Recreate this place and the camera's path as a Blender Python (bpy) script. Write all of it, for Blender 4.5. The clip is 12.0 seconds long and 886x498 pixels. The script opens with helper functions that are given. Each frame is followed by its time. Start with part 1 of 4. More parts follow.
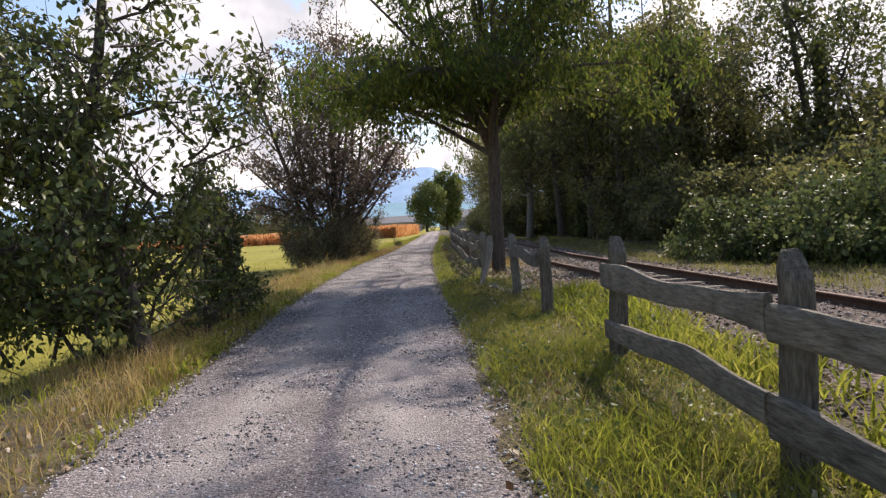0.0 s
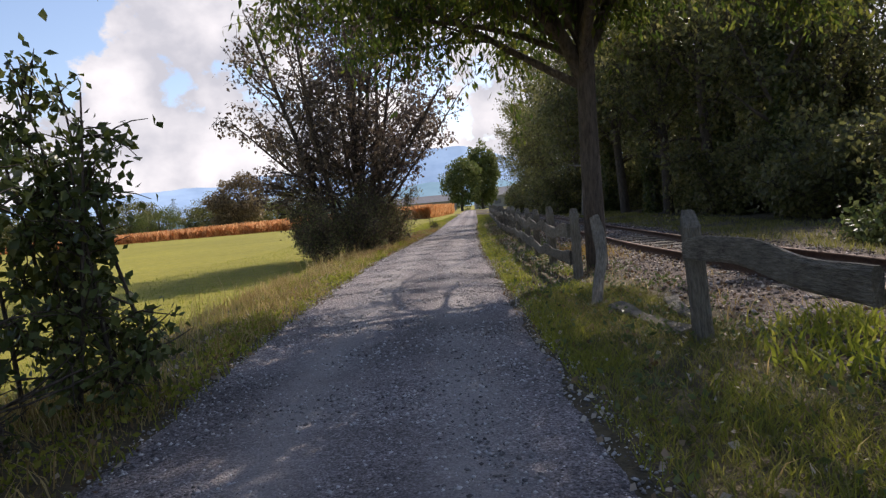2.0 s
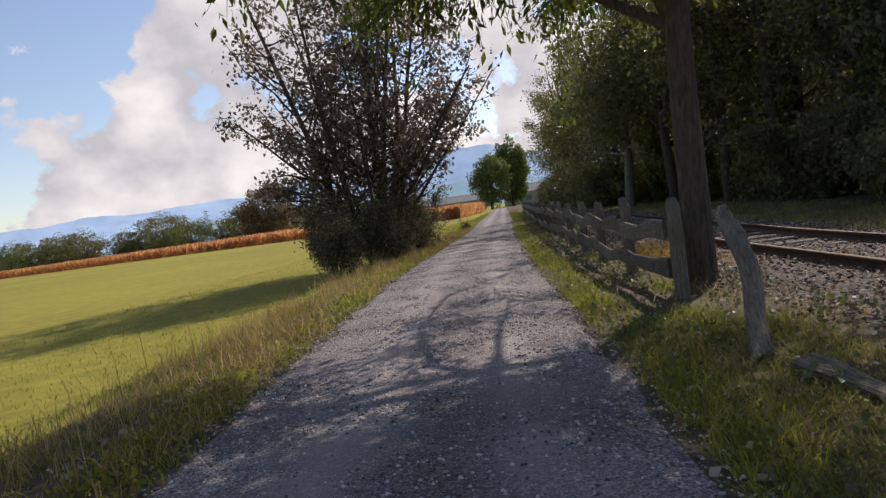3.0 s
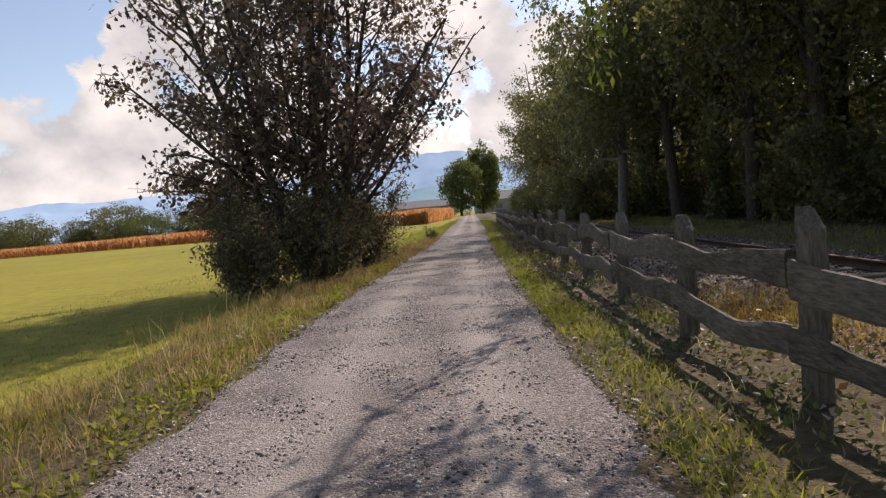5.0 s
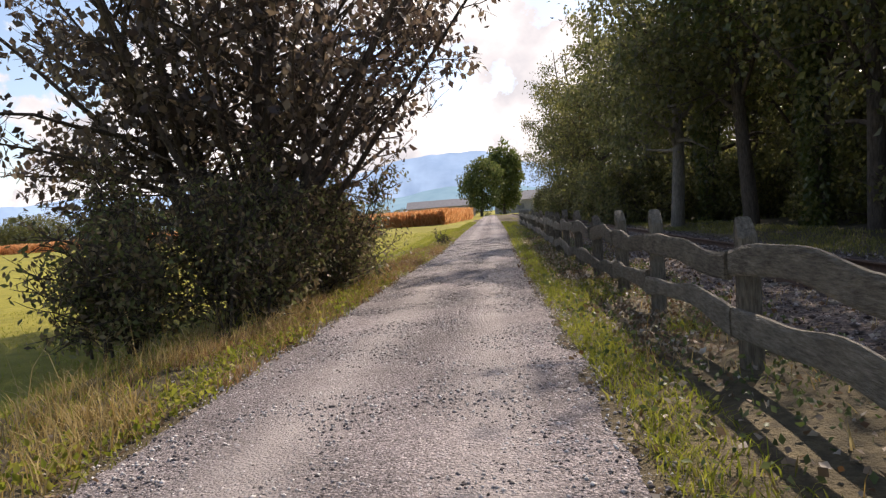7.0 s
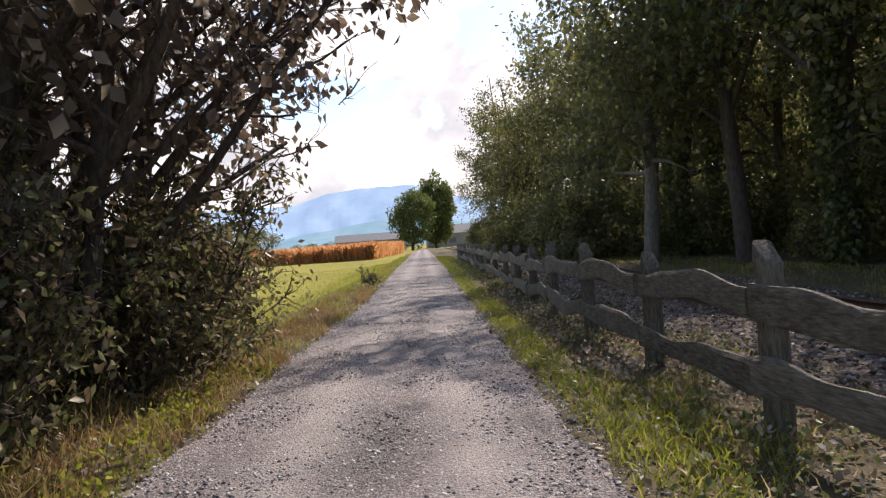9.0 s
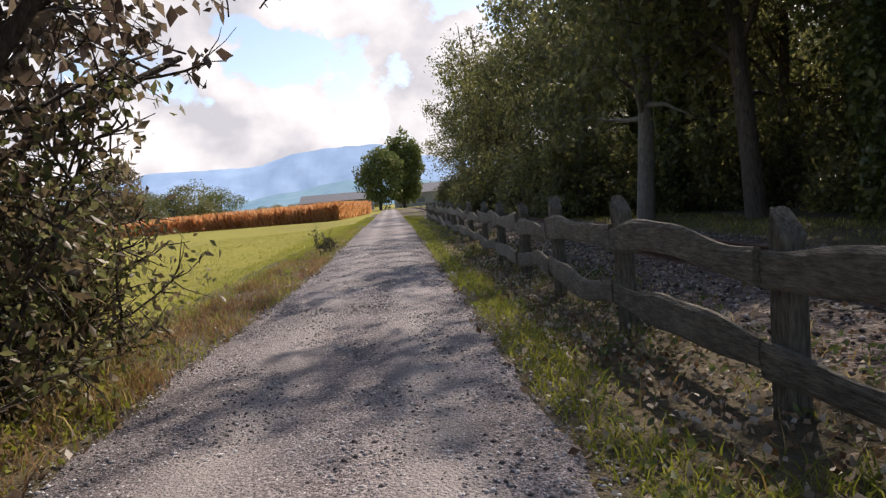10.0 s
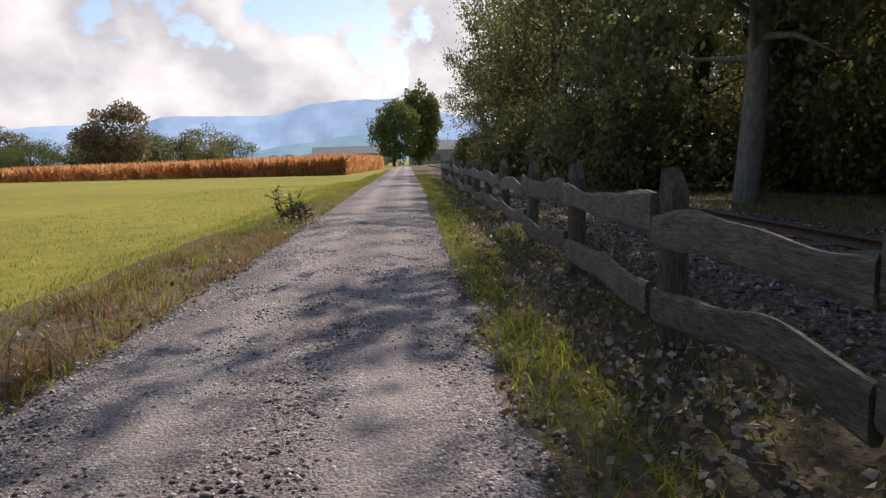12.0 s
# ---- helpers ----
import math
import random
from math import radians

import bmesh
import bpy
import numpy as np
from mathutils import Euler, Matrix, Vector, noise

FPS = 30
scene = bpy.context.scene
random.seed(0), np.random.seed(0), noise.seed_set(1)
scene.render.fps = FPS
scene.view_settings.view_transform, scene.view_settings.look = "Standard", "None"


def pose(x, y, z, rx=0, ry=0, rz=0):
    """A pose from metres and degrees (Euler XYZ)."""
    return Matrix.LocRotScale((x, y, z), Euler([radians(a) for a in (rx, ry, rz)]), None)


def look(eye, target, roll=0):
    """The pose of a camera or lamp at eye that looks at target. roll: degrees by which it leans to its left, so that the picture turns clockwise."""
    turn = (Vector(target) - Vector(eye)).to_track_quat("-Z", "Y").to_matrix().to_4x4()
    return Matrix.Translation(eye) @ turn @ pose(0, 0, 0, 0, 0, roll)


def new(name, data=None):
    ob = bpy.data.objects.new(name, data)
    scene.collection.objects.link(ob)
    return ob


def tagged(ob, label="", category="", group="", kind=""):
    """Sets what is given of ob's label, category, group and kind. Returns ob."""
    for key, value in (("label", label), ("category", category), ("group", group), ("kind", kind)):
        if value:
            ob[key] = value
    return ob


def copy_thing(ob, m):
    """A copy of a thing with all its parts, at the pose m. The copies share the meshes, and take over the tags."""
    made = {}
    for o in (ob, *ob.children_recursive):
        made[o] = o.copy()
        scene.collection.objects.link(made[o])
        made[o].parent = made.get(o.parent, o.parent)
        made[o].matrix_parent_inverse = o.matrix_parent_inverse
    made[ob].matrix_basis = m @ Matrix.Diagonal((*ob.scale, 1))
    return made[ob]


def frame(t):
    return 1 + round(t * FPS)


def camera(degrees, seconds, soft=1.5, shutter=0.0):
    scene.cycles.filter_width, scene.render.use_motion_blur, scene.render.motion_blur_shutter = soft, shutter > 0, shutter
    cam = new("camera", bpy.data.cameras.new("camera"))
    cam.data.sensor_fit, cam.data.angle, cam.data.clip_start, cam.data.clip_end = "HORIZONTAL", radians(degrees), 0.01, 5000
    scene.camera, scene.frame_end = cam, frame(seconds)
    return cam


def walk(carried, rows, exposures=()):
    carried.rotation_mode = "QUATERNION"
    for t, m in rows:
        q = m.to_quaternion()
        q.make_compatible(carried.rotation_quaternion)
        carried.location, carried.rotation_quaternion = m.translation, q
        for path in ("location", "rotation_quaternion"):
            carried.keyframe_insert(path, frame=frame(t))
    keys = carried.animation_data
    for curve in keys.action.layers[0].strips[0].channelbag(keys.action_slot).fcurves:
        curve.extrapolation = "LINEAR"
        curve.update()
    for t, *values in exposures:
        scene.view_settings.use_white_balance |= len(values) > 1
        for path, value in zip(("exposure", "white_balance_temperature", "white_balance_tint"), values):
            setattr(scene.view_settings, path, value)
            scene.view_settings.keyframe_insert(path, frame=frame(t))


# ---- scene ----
cam = camera(68.0, 12.0, soft=1.3)
METRES, EYE, TILT, LEAN, TURN = 32.0, 1.25, 0.0, 0.0, -2.0
ROWS = [
    (0.0, 0.0, 0.0, 0.0, -0.13, -2.04, 3.78),
    (0.5, -0.0037, 0.0446, -0.0003, 0.46, -2.43, 2.49),
    (1.0, -0.0064, 0.0864, -0.0001, -0.92, -3.12, 6.1),
    (1.5, -0.0111, 0.1309, -0.0, 1.91, -2.07, 3.87),
    (2.0, -0.0157, 0.1751, -0.0004, 2.78, -3.61, 5.34),
    (2.5, -0.0211, 0.219, -0.0005, 6.14, -3.11, 3.74),
    (3.0, -0.0239, 0.2633, -0.0003, 5.33, -3.32, 8.07),
    (5.0, -0.031, 0.4286, -0.0006, 2.61, -3.23, 5.25),
    (5.5, -0.0287, 0.4726, -0.0015, 1.41, -3.31, 7.52),
    (6.0, -0.0282, 0.5133, -0.0014, 2.59, -3.59, 3.5),
    (6.5, -0.0282, 0.5571, -0.0013, 4.59, -2.86, 4.68),
    (8.5, -0.0402, 0.7152, -0.0025, 1.21, -4.3, 3.76),
    (9.0, -0.0406, 0.7529, -0.0016, -1.71, -0.6, 4.44),
    (9.5, -0.0384, 0.7968, -0.0025, -3.87, 0.01, 3.81),
    (10.0, -0.0368, 0.8353, -0.0029, -4.44, -4.36, 5.09),
    (10.5, -0.0356, 0.8773, -0.0034, -2.91, -6.17, 2.25),
    (11.0, -0.033, 0.9162, -0.0043, -5.48, -9.52, 5.86),
    (11.5, -0.0303, 0.9571, -0.0045, -3.42, -8.95, -0.71),
    (12.0, -0.0278, 0.9976, -0.0047, -3.05, -7.81, 1.87),
]
walk(cam, [(t, pose(0, 0, EYE, TILT, LEAN, TURN) @ pose(METRES * x, METRES * y, METRES * z, 90 + pitch, roll, yaw)) for t, x, y, z, yaw, pitch, roll in ROWS],
     [(0.0, 0.5, 6950, 18), (1.5, 0.4, 6700, 18), (2.6, -0.05, 6850, 18), (5.0, 0.1, 7350, 19), (6.5, 0.4, 7300, 19), (9.2, 0.5, 6950, 18), (10.0, 0.25, 6950, 18), (10.5, 0.15, 6950, 18), (12.0, 0.12, 6950, 18)])
# ---- light ----
SUN_AZ, SUN_EL = 32.0, 43.0      # degrees right of straight ahead, degrees up
sun_dir = Vector((math.sin(radians(SUN_AZ)) * math.cos(radians(SUN_EL)),
                  math.cos(radians(SUN_AZ)) * math.cos(radians(SUN_EL)), math.sin(radians(SUN_EL))))
sun = new("sun", bpy.data.lights.new("sun", "SUN"))
sun.data.energy, sun.data.angle, sun.data.color = 4.8, radians(0.6), (1.0, 0.95, 0.86)
sun.matrix_world = look(sun_dir * 60, (0, 0, 0))


def build_world():
    w = bpy.data.worlds.new("sky")
    scene.world = w
    w.use_nodes = True
    nt = w.node_tree
    nt.nodes.clear()
    N, L = nt.nodes.new, nt.links.new
    out = N("ShaderNodeOutputWorld")
    sky = N("ShaderNodeTexSky")
    sky.sky_type, sky.sun_disc = "NISHITA", False
    sky.sun_elevation, sky.sun_rotation = radians(SUN_EL), radians(SUN_AZ)
    sky.air_density, sky.dust_density, sky.ozone_density = 1.0, 0.6, 1.5
    bg = N("ShaderNodeBackground")
    bg.inputs["Strength"].default_value = 0.15
    L(sky.outputs[0], bg.inputs["Color"])
    tc = N("ShaderNodeTexCoord")
    sep = N("ShaderNodeSeparateXYZ")
    L(tc.outputs["Generated"], sep.inputs[0])
    mp = N("ShaderNodeMapping")
    mp.inputs["Scale"].default_value, mp.inputs["Location"].default_value = (1.0, 1.0, 1.25), (0.35, 0.2, 0.1)
    L(tc.outputs["Generated"], mp.inputs["Vector"])
    div = mp
    big = N("ShaderNodeTexNoise")
    big.inputs["Scale"].default_value, big.inputs["Detail"].default_value, big.inputs["Roughness"].default_value = 4.2, 12.0, 0.57
    L(div.outputs[0], big.inputs["Vector"])
    # more cloud towards the horizon and round the sun
    m1 = N("ShaderNodeMath")
    m1.operation = "MULTIPLY_ADD"
    L(sep.outputs["Z"], m1.inputs[0])
    m1.inputs[1].default_value, m1.inputs[2].default_value = -0.5, 0.12
    dot = N("ShaderNodeVectorMath")
    dot.operation = "DOT_PRODUCT"
    L(tc.outputs["Generated"], dot.inputs[0])
    dot.inputs[1].default_value = sun_dir
    m2 = N("ShaderNodeMath")
    m2.operation = "MULTIPLY_ADD"
    L(dot.outputs["Value"], m2.inputs[0])
    m2.inputs[1].default_value = 0.15
    L(m1.outputs[0], m2.inputs[2])
    m3 = N("ShaderNodeMath")
    L(big.outputs["Fac"], m3.inputs[0])
    L(m2.outputs[0], m3.inputs[1])
    ramp = N("ShaderNodeValToRGB")
    ramp.color_ramp.elements[0].position, ramp.color_ramp.elements[1].position = 0.55, 0.578
    L(m3.outputs[0], ramp.inputs[0])
    shade = N("ShaderNodeTexNoise")
    shade.inputs["Scale"].default_value, shade.inputs["Detail"].default_value = 8.5, 10.0
    L(div.outputs[0], shade.inputs["Vector"])
    cr = N("ShaderNodeValToRGB")
    cr.color_ramp.elements[0].position, cr.color_ramp.elements[1].position = 0.40, 0.64
    cr.color_ramp.elements[0].color, cr.color_ramp.elements[1].color = (0.56, 0.59, 0.65, 1), (0.95, 0.96, 0.98, 1)
    L(shade.outputs["Fac"], cr.inputs[0])
    cb = N("ShaderNodeBackground")
    cb.inputs["Strength"].default_value = 0.98
    L(cr.outputs[0], cb.inputs["Color"])
    mix = N("ShaderNodeMixShader")
    L(ramp.outputs[0], mix.inputs[0])
    L(bg.outputs[0], mix.inputs[1])
    L(cb.outputs[0], mix.inputs[2])
    L(mix.outputs[0], out.inputs["Surface"])


build_world()


# ---- materials ----
def material(name, stops, scale=4.0, detail=6.0, rough=0.9, bump=0.0, bump_scale=40.0, second=None,
             translucent=0.0, stretch=(1, 1, 1), rand=0.0, island=False, metallic=0.0, coords="Object"):
    """Noise-coloured surface: stops are (position, rgb); second = (scale, low, high) multiplies by a coarser noise."""
    m = bpy.data.materials.new(name)
    m.use_nodes = True
    nt = m.node_tree
    N, L = nt.nodes.new, nt.links.new
    b = nt.nodes["Principled BSDF"]
    b.inputs["Roughness"].default_value, b.inputs["Metallic"].default_value = rough, metallic
    b.inputs["Specular IOR Level"].default_value = 0.25
    tc = N("ShaderNodeTexCoord")
    mp = N("ShaderNodeMapping")
    mp.inputs["Scale"].default_value = stretch
    L(tc.outputs[coords], mp.inputs["Vector"])
    nz = N("ShaderNodeTexNoise")
    nz.inputs["Scale"].default_value, nz.inputs["Detail"].default_value = scale, detail
    nz.inputs["Roughness"].default_value = 0.65
    L(mp.outputs[0], nz.inputs["Vector"])
    ramp = N("ShaderNodeValToRGB")
    els = ramp.color_ramp.elements
    els[0].position, els[0].color = stops[0][0], (*stops[0][1], 1)
    els[1].position, els[1].color = stops[-1][0], (*stops[-1][1], 1)
    for p, c in stops[1:-1]:
        els.new(p).color = (*c, 1)
    fac = nz.outputs["Fac"]
    if island or rand:
        src = N("ShaderNodeNewGeometry").outputs["Random Per Island"] if island else N("ShaderNodeObjectInfo").outputs["Random"]
        ma = N("ShaderNodeMath")
        ma.operation = "MULTIPLY_ADD"
        L(src, ma.inputs[0])
        ma.inputs[1].default_value = rand or 0.5
        sub = N("ShaderNodeMath")
        sub.operation = "SUBTRACT"
        L(fac, sub.inputs[0])
        sub.inputs[1].default_value = (rand or 0.5) / 2
        L(sub.outputs[0], ma.inputs[2])
        fac = ma.outputs[0]
    L(fac, ramp.inputs[0])
    col = ramp.outputs[0]
    if second:
        n2 = N("ShaderNodeTexNoise")
        n2.inputs["Scale"].default_value, n2.inputs["Detail"].default_value = second[0], 4.0
        L(tc.outputs[coords], n2.inputs["Vector"])
        mr = N("ShaderNodeMapRange")
        mr.inputs["From Min"].default_value, mr.inputs["From Max"].default_value = 0.32, 0.68
        mr.inputs["To Min"].default_value, mr.inputs["To Max"].default_value = second[1], second[2]
        L(n2.outputs["Fac"], mr.inputs["Value"])
        mx = N("ShaderNodeMix")
        mx.data_type, mx.blend_type = "RGBA", "MULTIPLY"
        mx.inputs["Factor"].default_value = 1.0
        L(col, mx.inputs["A"])
        L(mr.outputs[0], mx.inputs["B"])
        col = mx.outputs["Result"]
    L(col, b.inputs["Base Color"])
    if bump:
        nb = N("ShaderNodeTexNoise")
        nb.inputs["Scale"].default_value, nb.inputs["Detail"].default_value = bump_scale, 5.0
        L(mp.outputs[0], nb.inputs["Vector"])
        bp = N("ShaderNodeBump")
        bp.inputs["Strength"].default_value, bp.inputs["Distance"].default_value = bump, 0.03
        L(nb.outputs["Fac"], bp.inputs["Height"])
        L(bp.outputs[0], b.inputs["Normal"])
    if translucent:
        t = N("ShaderNodeBsdfTranslucent")
        L(col, t.inputs["Color"])
        ms = N("ShaderNodeMixShader")
        ms.inputs[0].default_value = translucent
        L(b.outputs[0], ms.inputs[1])
        L(t.outputs[0], ms.inputs[2])
        L(ms.outputs[0], nt.nodes["Material Output"].inputs["Surface"])
    return m


M_GRAVEL = material("gravel", [(0.34, (0.07, 0.057, 0.055)), (0.5, (0.22, 0.19, 0.185)), (0.64, (0.42, 0.375, 0.365))], 75, 10, 0.95, 0.6, 120, (0.7, 0.62, 1.2))
def wear_tracks(m):
    """Fine pale dust packed into the wheel tracks."""
    nt = m.node_tree
    N, L = nt.nodes.new, nt.links.new
    b = nt.nodes["Principled BSDF"]
    col = b.inputs["Base Color"].links[0].from_socket
    at = N("ShaderNodeAttribute")
    at.attribute_name = "worn"
    nz = N("ShaderNodeTexNoise")
    nz.inputs["Scale"].default_value, nz.inputs["Detail"].default_value = 1.6, 8.0
    tc = N("ShaderNodeTexCoord")
    L(tc.outputs["Object"], nz.inputs["Vector"])
    mu = N("ShaderNodeMath")
    mu.operation = "MULTIPLY"
    L(at.outputs["Fac"], mu.inputs[0])
    L(nz.outputs["Fac"], mu.inputs[1])
    mx = N("ShaderNodeMix")
    mx.data_type = "RGBA"
    L(mu.outputs[0], mx.inputs["Factor"])
    L(col, mx.inputs["A"])
    mx.inputs["B"].default_value = (0.38, 0.34, 0.315, 1)
    L(mx.outputs["Result"], b.inputs["Base Color"])




def pebbled(m, scale, low, high, depth):
    """Packed stones of differing tone, each slightly raised."""
    nt = m.node_tree
    N, L = nt.nodes.new, nt.links.new
    b = nt.nodes["Principled BSDF"]
    tc = N("ShaderNodeTexCoord")
    vo = N("ShaderNodeTexVoronoi")
    vo.inputs["Scale"].default_value = scale
    L(tc.outputs["Object"], vo.inputs["Vector"])
    sep = N("ShaderNodeSeparateColor")
    L(vo.outputs["Color"], sep.inputs[0])
    mr = N("ShaderNodeMapRange")
    mr.inputs["To Min"].default_value, mr.inputs["To Max"].default_value = low, high
    L(sep.outputs[0], mr.inputs["Value"])
    mx = N("ShaderNodeMix")
    mx.data_type, mx.blend_type = "RGBA", "MULTIPLY"
    mx.inputs["Factor"].default_value = 1.0
    L(b.inputs["Base Color"].links[0].from_socket, mx.inputs["A"])
    L(mr.outputs[0], mx.inputs["B"])
    L(mx.outputs["Result"], b.inputs["Base Color"])
    bp = N("ShaderNodeBump")
    bp.invert = True
    bp.inputs["Strength"].default_value, bp.inputs["Distance"].default_value = 0.9, depth
    L(vo.outputs["Distance"], bp.inputs["Height"])
    if b.inputs["Normal"].links:
        L(b.inputs["Normal"].links[0].from_socket, bp.inputs["Normal"])
    L(bp.outputs[0], b.inputs["Normal"])


pebbled(M_GRAVEL, 56, 0.55, 1.4, 0.011)
wear_tracks(M_GRAVEL)
M_MEADOW = material("meadow", [(0.3, (0.17, 0.16, 0.018)), (0.7, (0.29, 0.255, 0.035))], 2.5, 10, 0.95, 0.6, 60, (0.07, 0.85, 1.15))
M_VERGE = material("verge_soil", [(0.3, (0.045, 0.036, 0.022)), (0.7, (0.14, 0.11, 0.06))], 9, 8, 0.95, 0.8, 50, (0.7, 0.8, 1.2))
M_BALLAST = material("ballast", [(0.3, (0.055, 0.04, 0.032)), (0.55, (0.14, 0.108, 0.09)), (0.8, (0.26, 0.22, 0.195))], 16, 8, 0.95, 1.0, 30, (1.1, 0.7, 1.2))
pebbled(M_BALLAST, 22, 0.5, 1.5, 0.03)
M_FLOOR = material("forest_floor", [(0.3, (0.035, 0.03, 0.018)), (0.7, (0.09, 0.075, 0.04))], 5, 8, 0.95, 0.8, 30)
M_RUST = material("rusty_rail", [(0.3, (0.05, 0.028, 0.02)), (0.7, (0.13, 0.075, 0.05))], 12, 8, 0.7, 0.3, 60, metallic=0.4)
M_WOOD = material("weathered_wood", [(0.26, (0.055, 0.046, 0.036)), (0.5, (0.165, 0.145, 0.112)), (0.76, (0.30, 0.27, 0.22))], 9, 9, 0.9, 0.9, 22, (2.2, 0.7, 1.15), stretch=(6, 1.0, 6), rand=0.15)
M_POST = material("post_wood", [(0.26, (0.055, 0.046, 0.034)), (0.5, (0.165, 0.142, 0.11)), (0.76, (0.28, 0.25, 0.2))], 9, 9, 0.9, 0.9, 22, (2.2, 0.7, 1.15), stretch=(6, 6, 1.0), rand=0.15)
M_BARK = material("bark", [(0.3, (0.035, 0.027, 0.021)), (0.7, (0.13, 0.105, 0.085))], 7, 9, 0.95, 1.0, 18, stretch=(3, 3, 0.7))
M_PALE = material("pale_bark", [(0.3, (0.08, 0.07, 0.06)), (0.7, (0.22, 0.2, 0.17))], 6, 8, 0.9, 0.6, 18, stretch=(3, 3, 0.8))


def leaf_mat(name, lo, mid, hi, tr=0.4, rough=0.5):
    return material(name, [(0.2, lo), (0.5, mid), (0.85, hi)], 0.8, 3, rough, translucent=tr, island=True, rand=0.6)


def glossy(m, rough, level):
    b = m.node_tree.nodes["Principled BSDF"]
    b.inputs["Roughness"].default_value, b.inputs["Specular IOR Level"].default_value = rough, level



M_LEAF_DARK = leaf_mat("leaf_purple_brown", (0.075, 0.052, 0.042), (0.14, 0.102, 0.074), (0.24, 0.19, 0.13), 0.45)
glossy(M_LEAF_DARK, 0.42, 0.6)
M_LEAF_BROWN = leaf_mat("leaf_brownish", (0.10, 0.075, 0.045), (0.18, 0.135, 0.075), (0.30, 0.24, 0.14), 0.4, 0.45)
M_LEAF_WALNUT = leaf_mat("leaf_olive", (0.045, 0.06, 0.015), (0.08, 0.105, 0.022), (0.15, 0.15, 0.035), 0.4)
M_LEAF_GREEN = leaf_mat("leaf_green", (0.045, 0.075, 0.014), (0.085, 0.12, 0.02), (0.17, 0.17, 0.03), 0.58)
M_LEAF_FOREST = leaf_mat("leaf_forest", (0.08, 0.085, 0.028), (0.135, 0.14, 0.042), (0.22, 0.2, 0.075), 0.6)
M_LEAF_PALE = leaf_mat("leaf_silvery", (0.09, 0.10, 0.035), (0.15, 0.16, 0.06), (0.25, 0.24, 0.11), 0.45)
M_LEAF_BUSH = leaf_mat("leaf_bush", (0.06, 0.085, 0.025), (0.10, 0.13, 0.04), (0.18, 0.2, 0.07), 0.35)
glossy(M_LEAF_WALNUT, 0.4, 0.5)
glossy(M_LEAF_FOREST, 0.36, 0.6)
glossy(M_LEAF_BUSH, 0.5, 0.35)
M_LEAF_FAR = leaf_mat("leaf_far", (0.07, 0.10, 0.025), (0.12, 0.15, 0.04), (0.19, 0.20, 0.07), 0.45)
M_GRASS = leaf_mat("grass_green", (0.15, 0.18, 0.02), (0.24, 0.26, 0.035), (0.36, 0.33, 0.07), 0.55, 0.6)
M_GRASS_DULL = leaf_mat("grass_dull", (0.12, 0.13, 0.03), (0.21, 0.20, 0.05), (0.30, 0.27, 0.10), 0.5, 0.7)
M_STRAW = leaf_mat("grass_straw", (0.22, 0.15, 0.05), (0.37, 0.27, 0.11), (0.52, 0.42, 0.2), 0.5, 0.7)
M_WITHER = leaf_mat("grass_withered", (0.16, 0.08, 0.04), (0.29, 0.165, 0.08), (0.42, 0.28, 0.15), 0.4, 0.8)
M_OCHRE = leaf_mat("grass_ochre", (0.24, 0.13, 0.03), (0.38, 0.25, 0.06), (0.50, 0.37, 0.12), 0.4, 0.7)
M_CORN = leaf_mat("dry_maize", (0.38, 0.16, 0.06), (0.60, 0.29, 0.12), (0.74, 0.47, 0.24), 0.7, 0.8)
M_DEADLEAF = leaf_mat("dead_leaf", (0.12, 0.065, 0.03), (0.27, 0.19, 0.12), (0.55, 0.49, 0.41), 0.2, 0.6)
M_STONE = material("loose_stone", [(0.2, (0.09, 0.078, 0.075)), (0.5, (0.27, 0.25, 0.24)), (0.8, (0.58, 0.55, 0.53))], 20, 4, 0.9, island=True, rand=0.75)
M_BSTONE = material("ballast_stone", [(0.2, (0.05, 0.036, 0.03)), (0.5, (0.15, 0.115, 0.095)), (0.8, (0.38, 0.33, 0.30))], 20, 4, 0.9, island=True, rand=0.75)
M_WALL = material("barn_wall", [(0.3, (0.24, 0.23, 0.22)), (0.7, (0.34, 0.33, 0.32))], 2, 5, 0.9)
M_ROOF = material("barn_roof", [(0.3, (0.12, 0.12, 0.13)), (0.7, (0.2, 0.2, 0.21))], 2, 5, 0.8)
M_STEEL = material("pylon_steel", [(0.3, (0.18, 0.19, 0.2)), (0.7, (0.26, 0.27, 0.28))], 2, 3, 0.6, metallic=0.5)


def haze_glow_mat(name, lo, hi, scale):
    """Plain distant backdrop: kilometres of air haze put into its bluish colour and glow."""
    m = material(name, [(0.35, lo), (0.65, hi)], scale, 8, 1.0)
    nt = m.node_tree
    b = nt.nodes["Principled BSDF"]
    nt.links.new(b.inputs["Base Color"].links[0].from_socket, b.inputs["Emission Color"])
    # emission imitates light scattered by the air; the slopes are no lamp
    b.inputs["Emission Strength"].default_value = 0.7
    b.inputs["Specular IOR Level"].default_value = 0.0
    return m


# haze is painted in: blue-grey tones instead of the woods' own green
M_MOUNT = haze_glow_mat("mountain_far", (0.20, 0.29, 0.42), (0.27, 0.37, 0.50), 0.004)
M_HILL = haze_glow_mat("hill_near", (0.11, 0.19, 0.25), (0.17, 0.26, 0.31), 0.006)


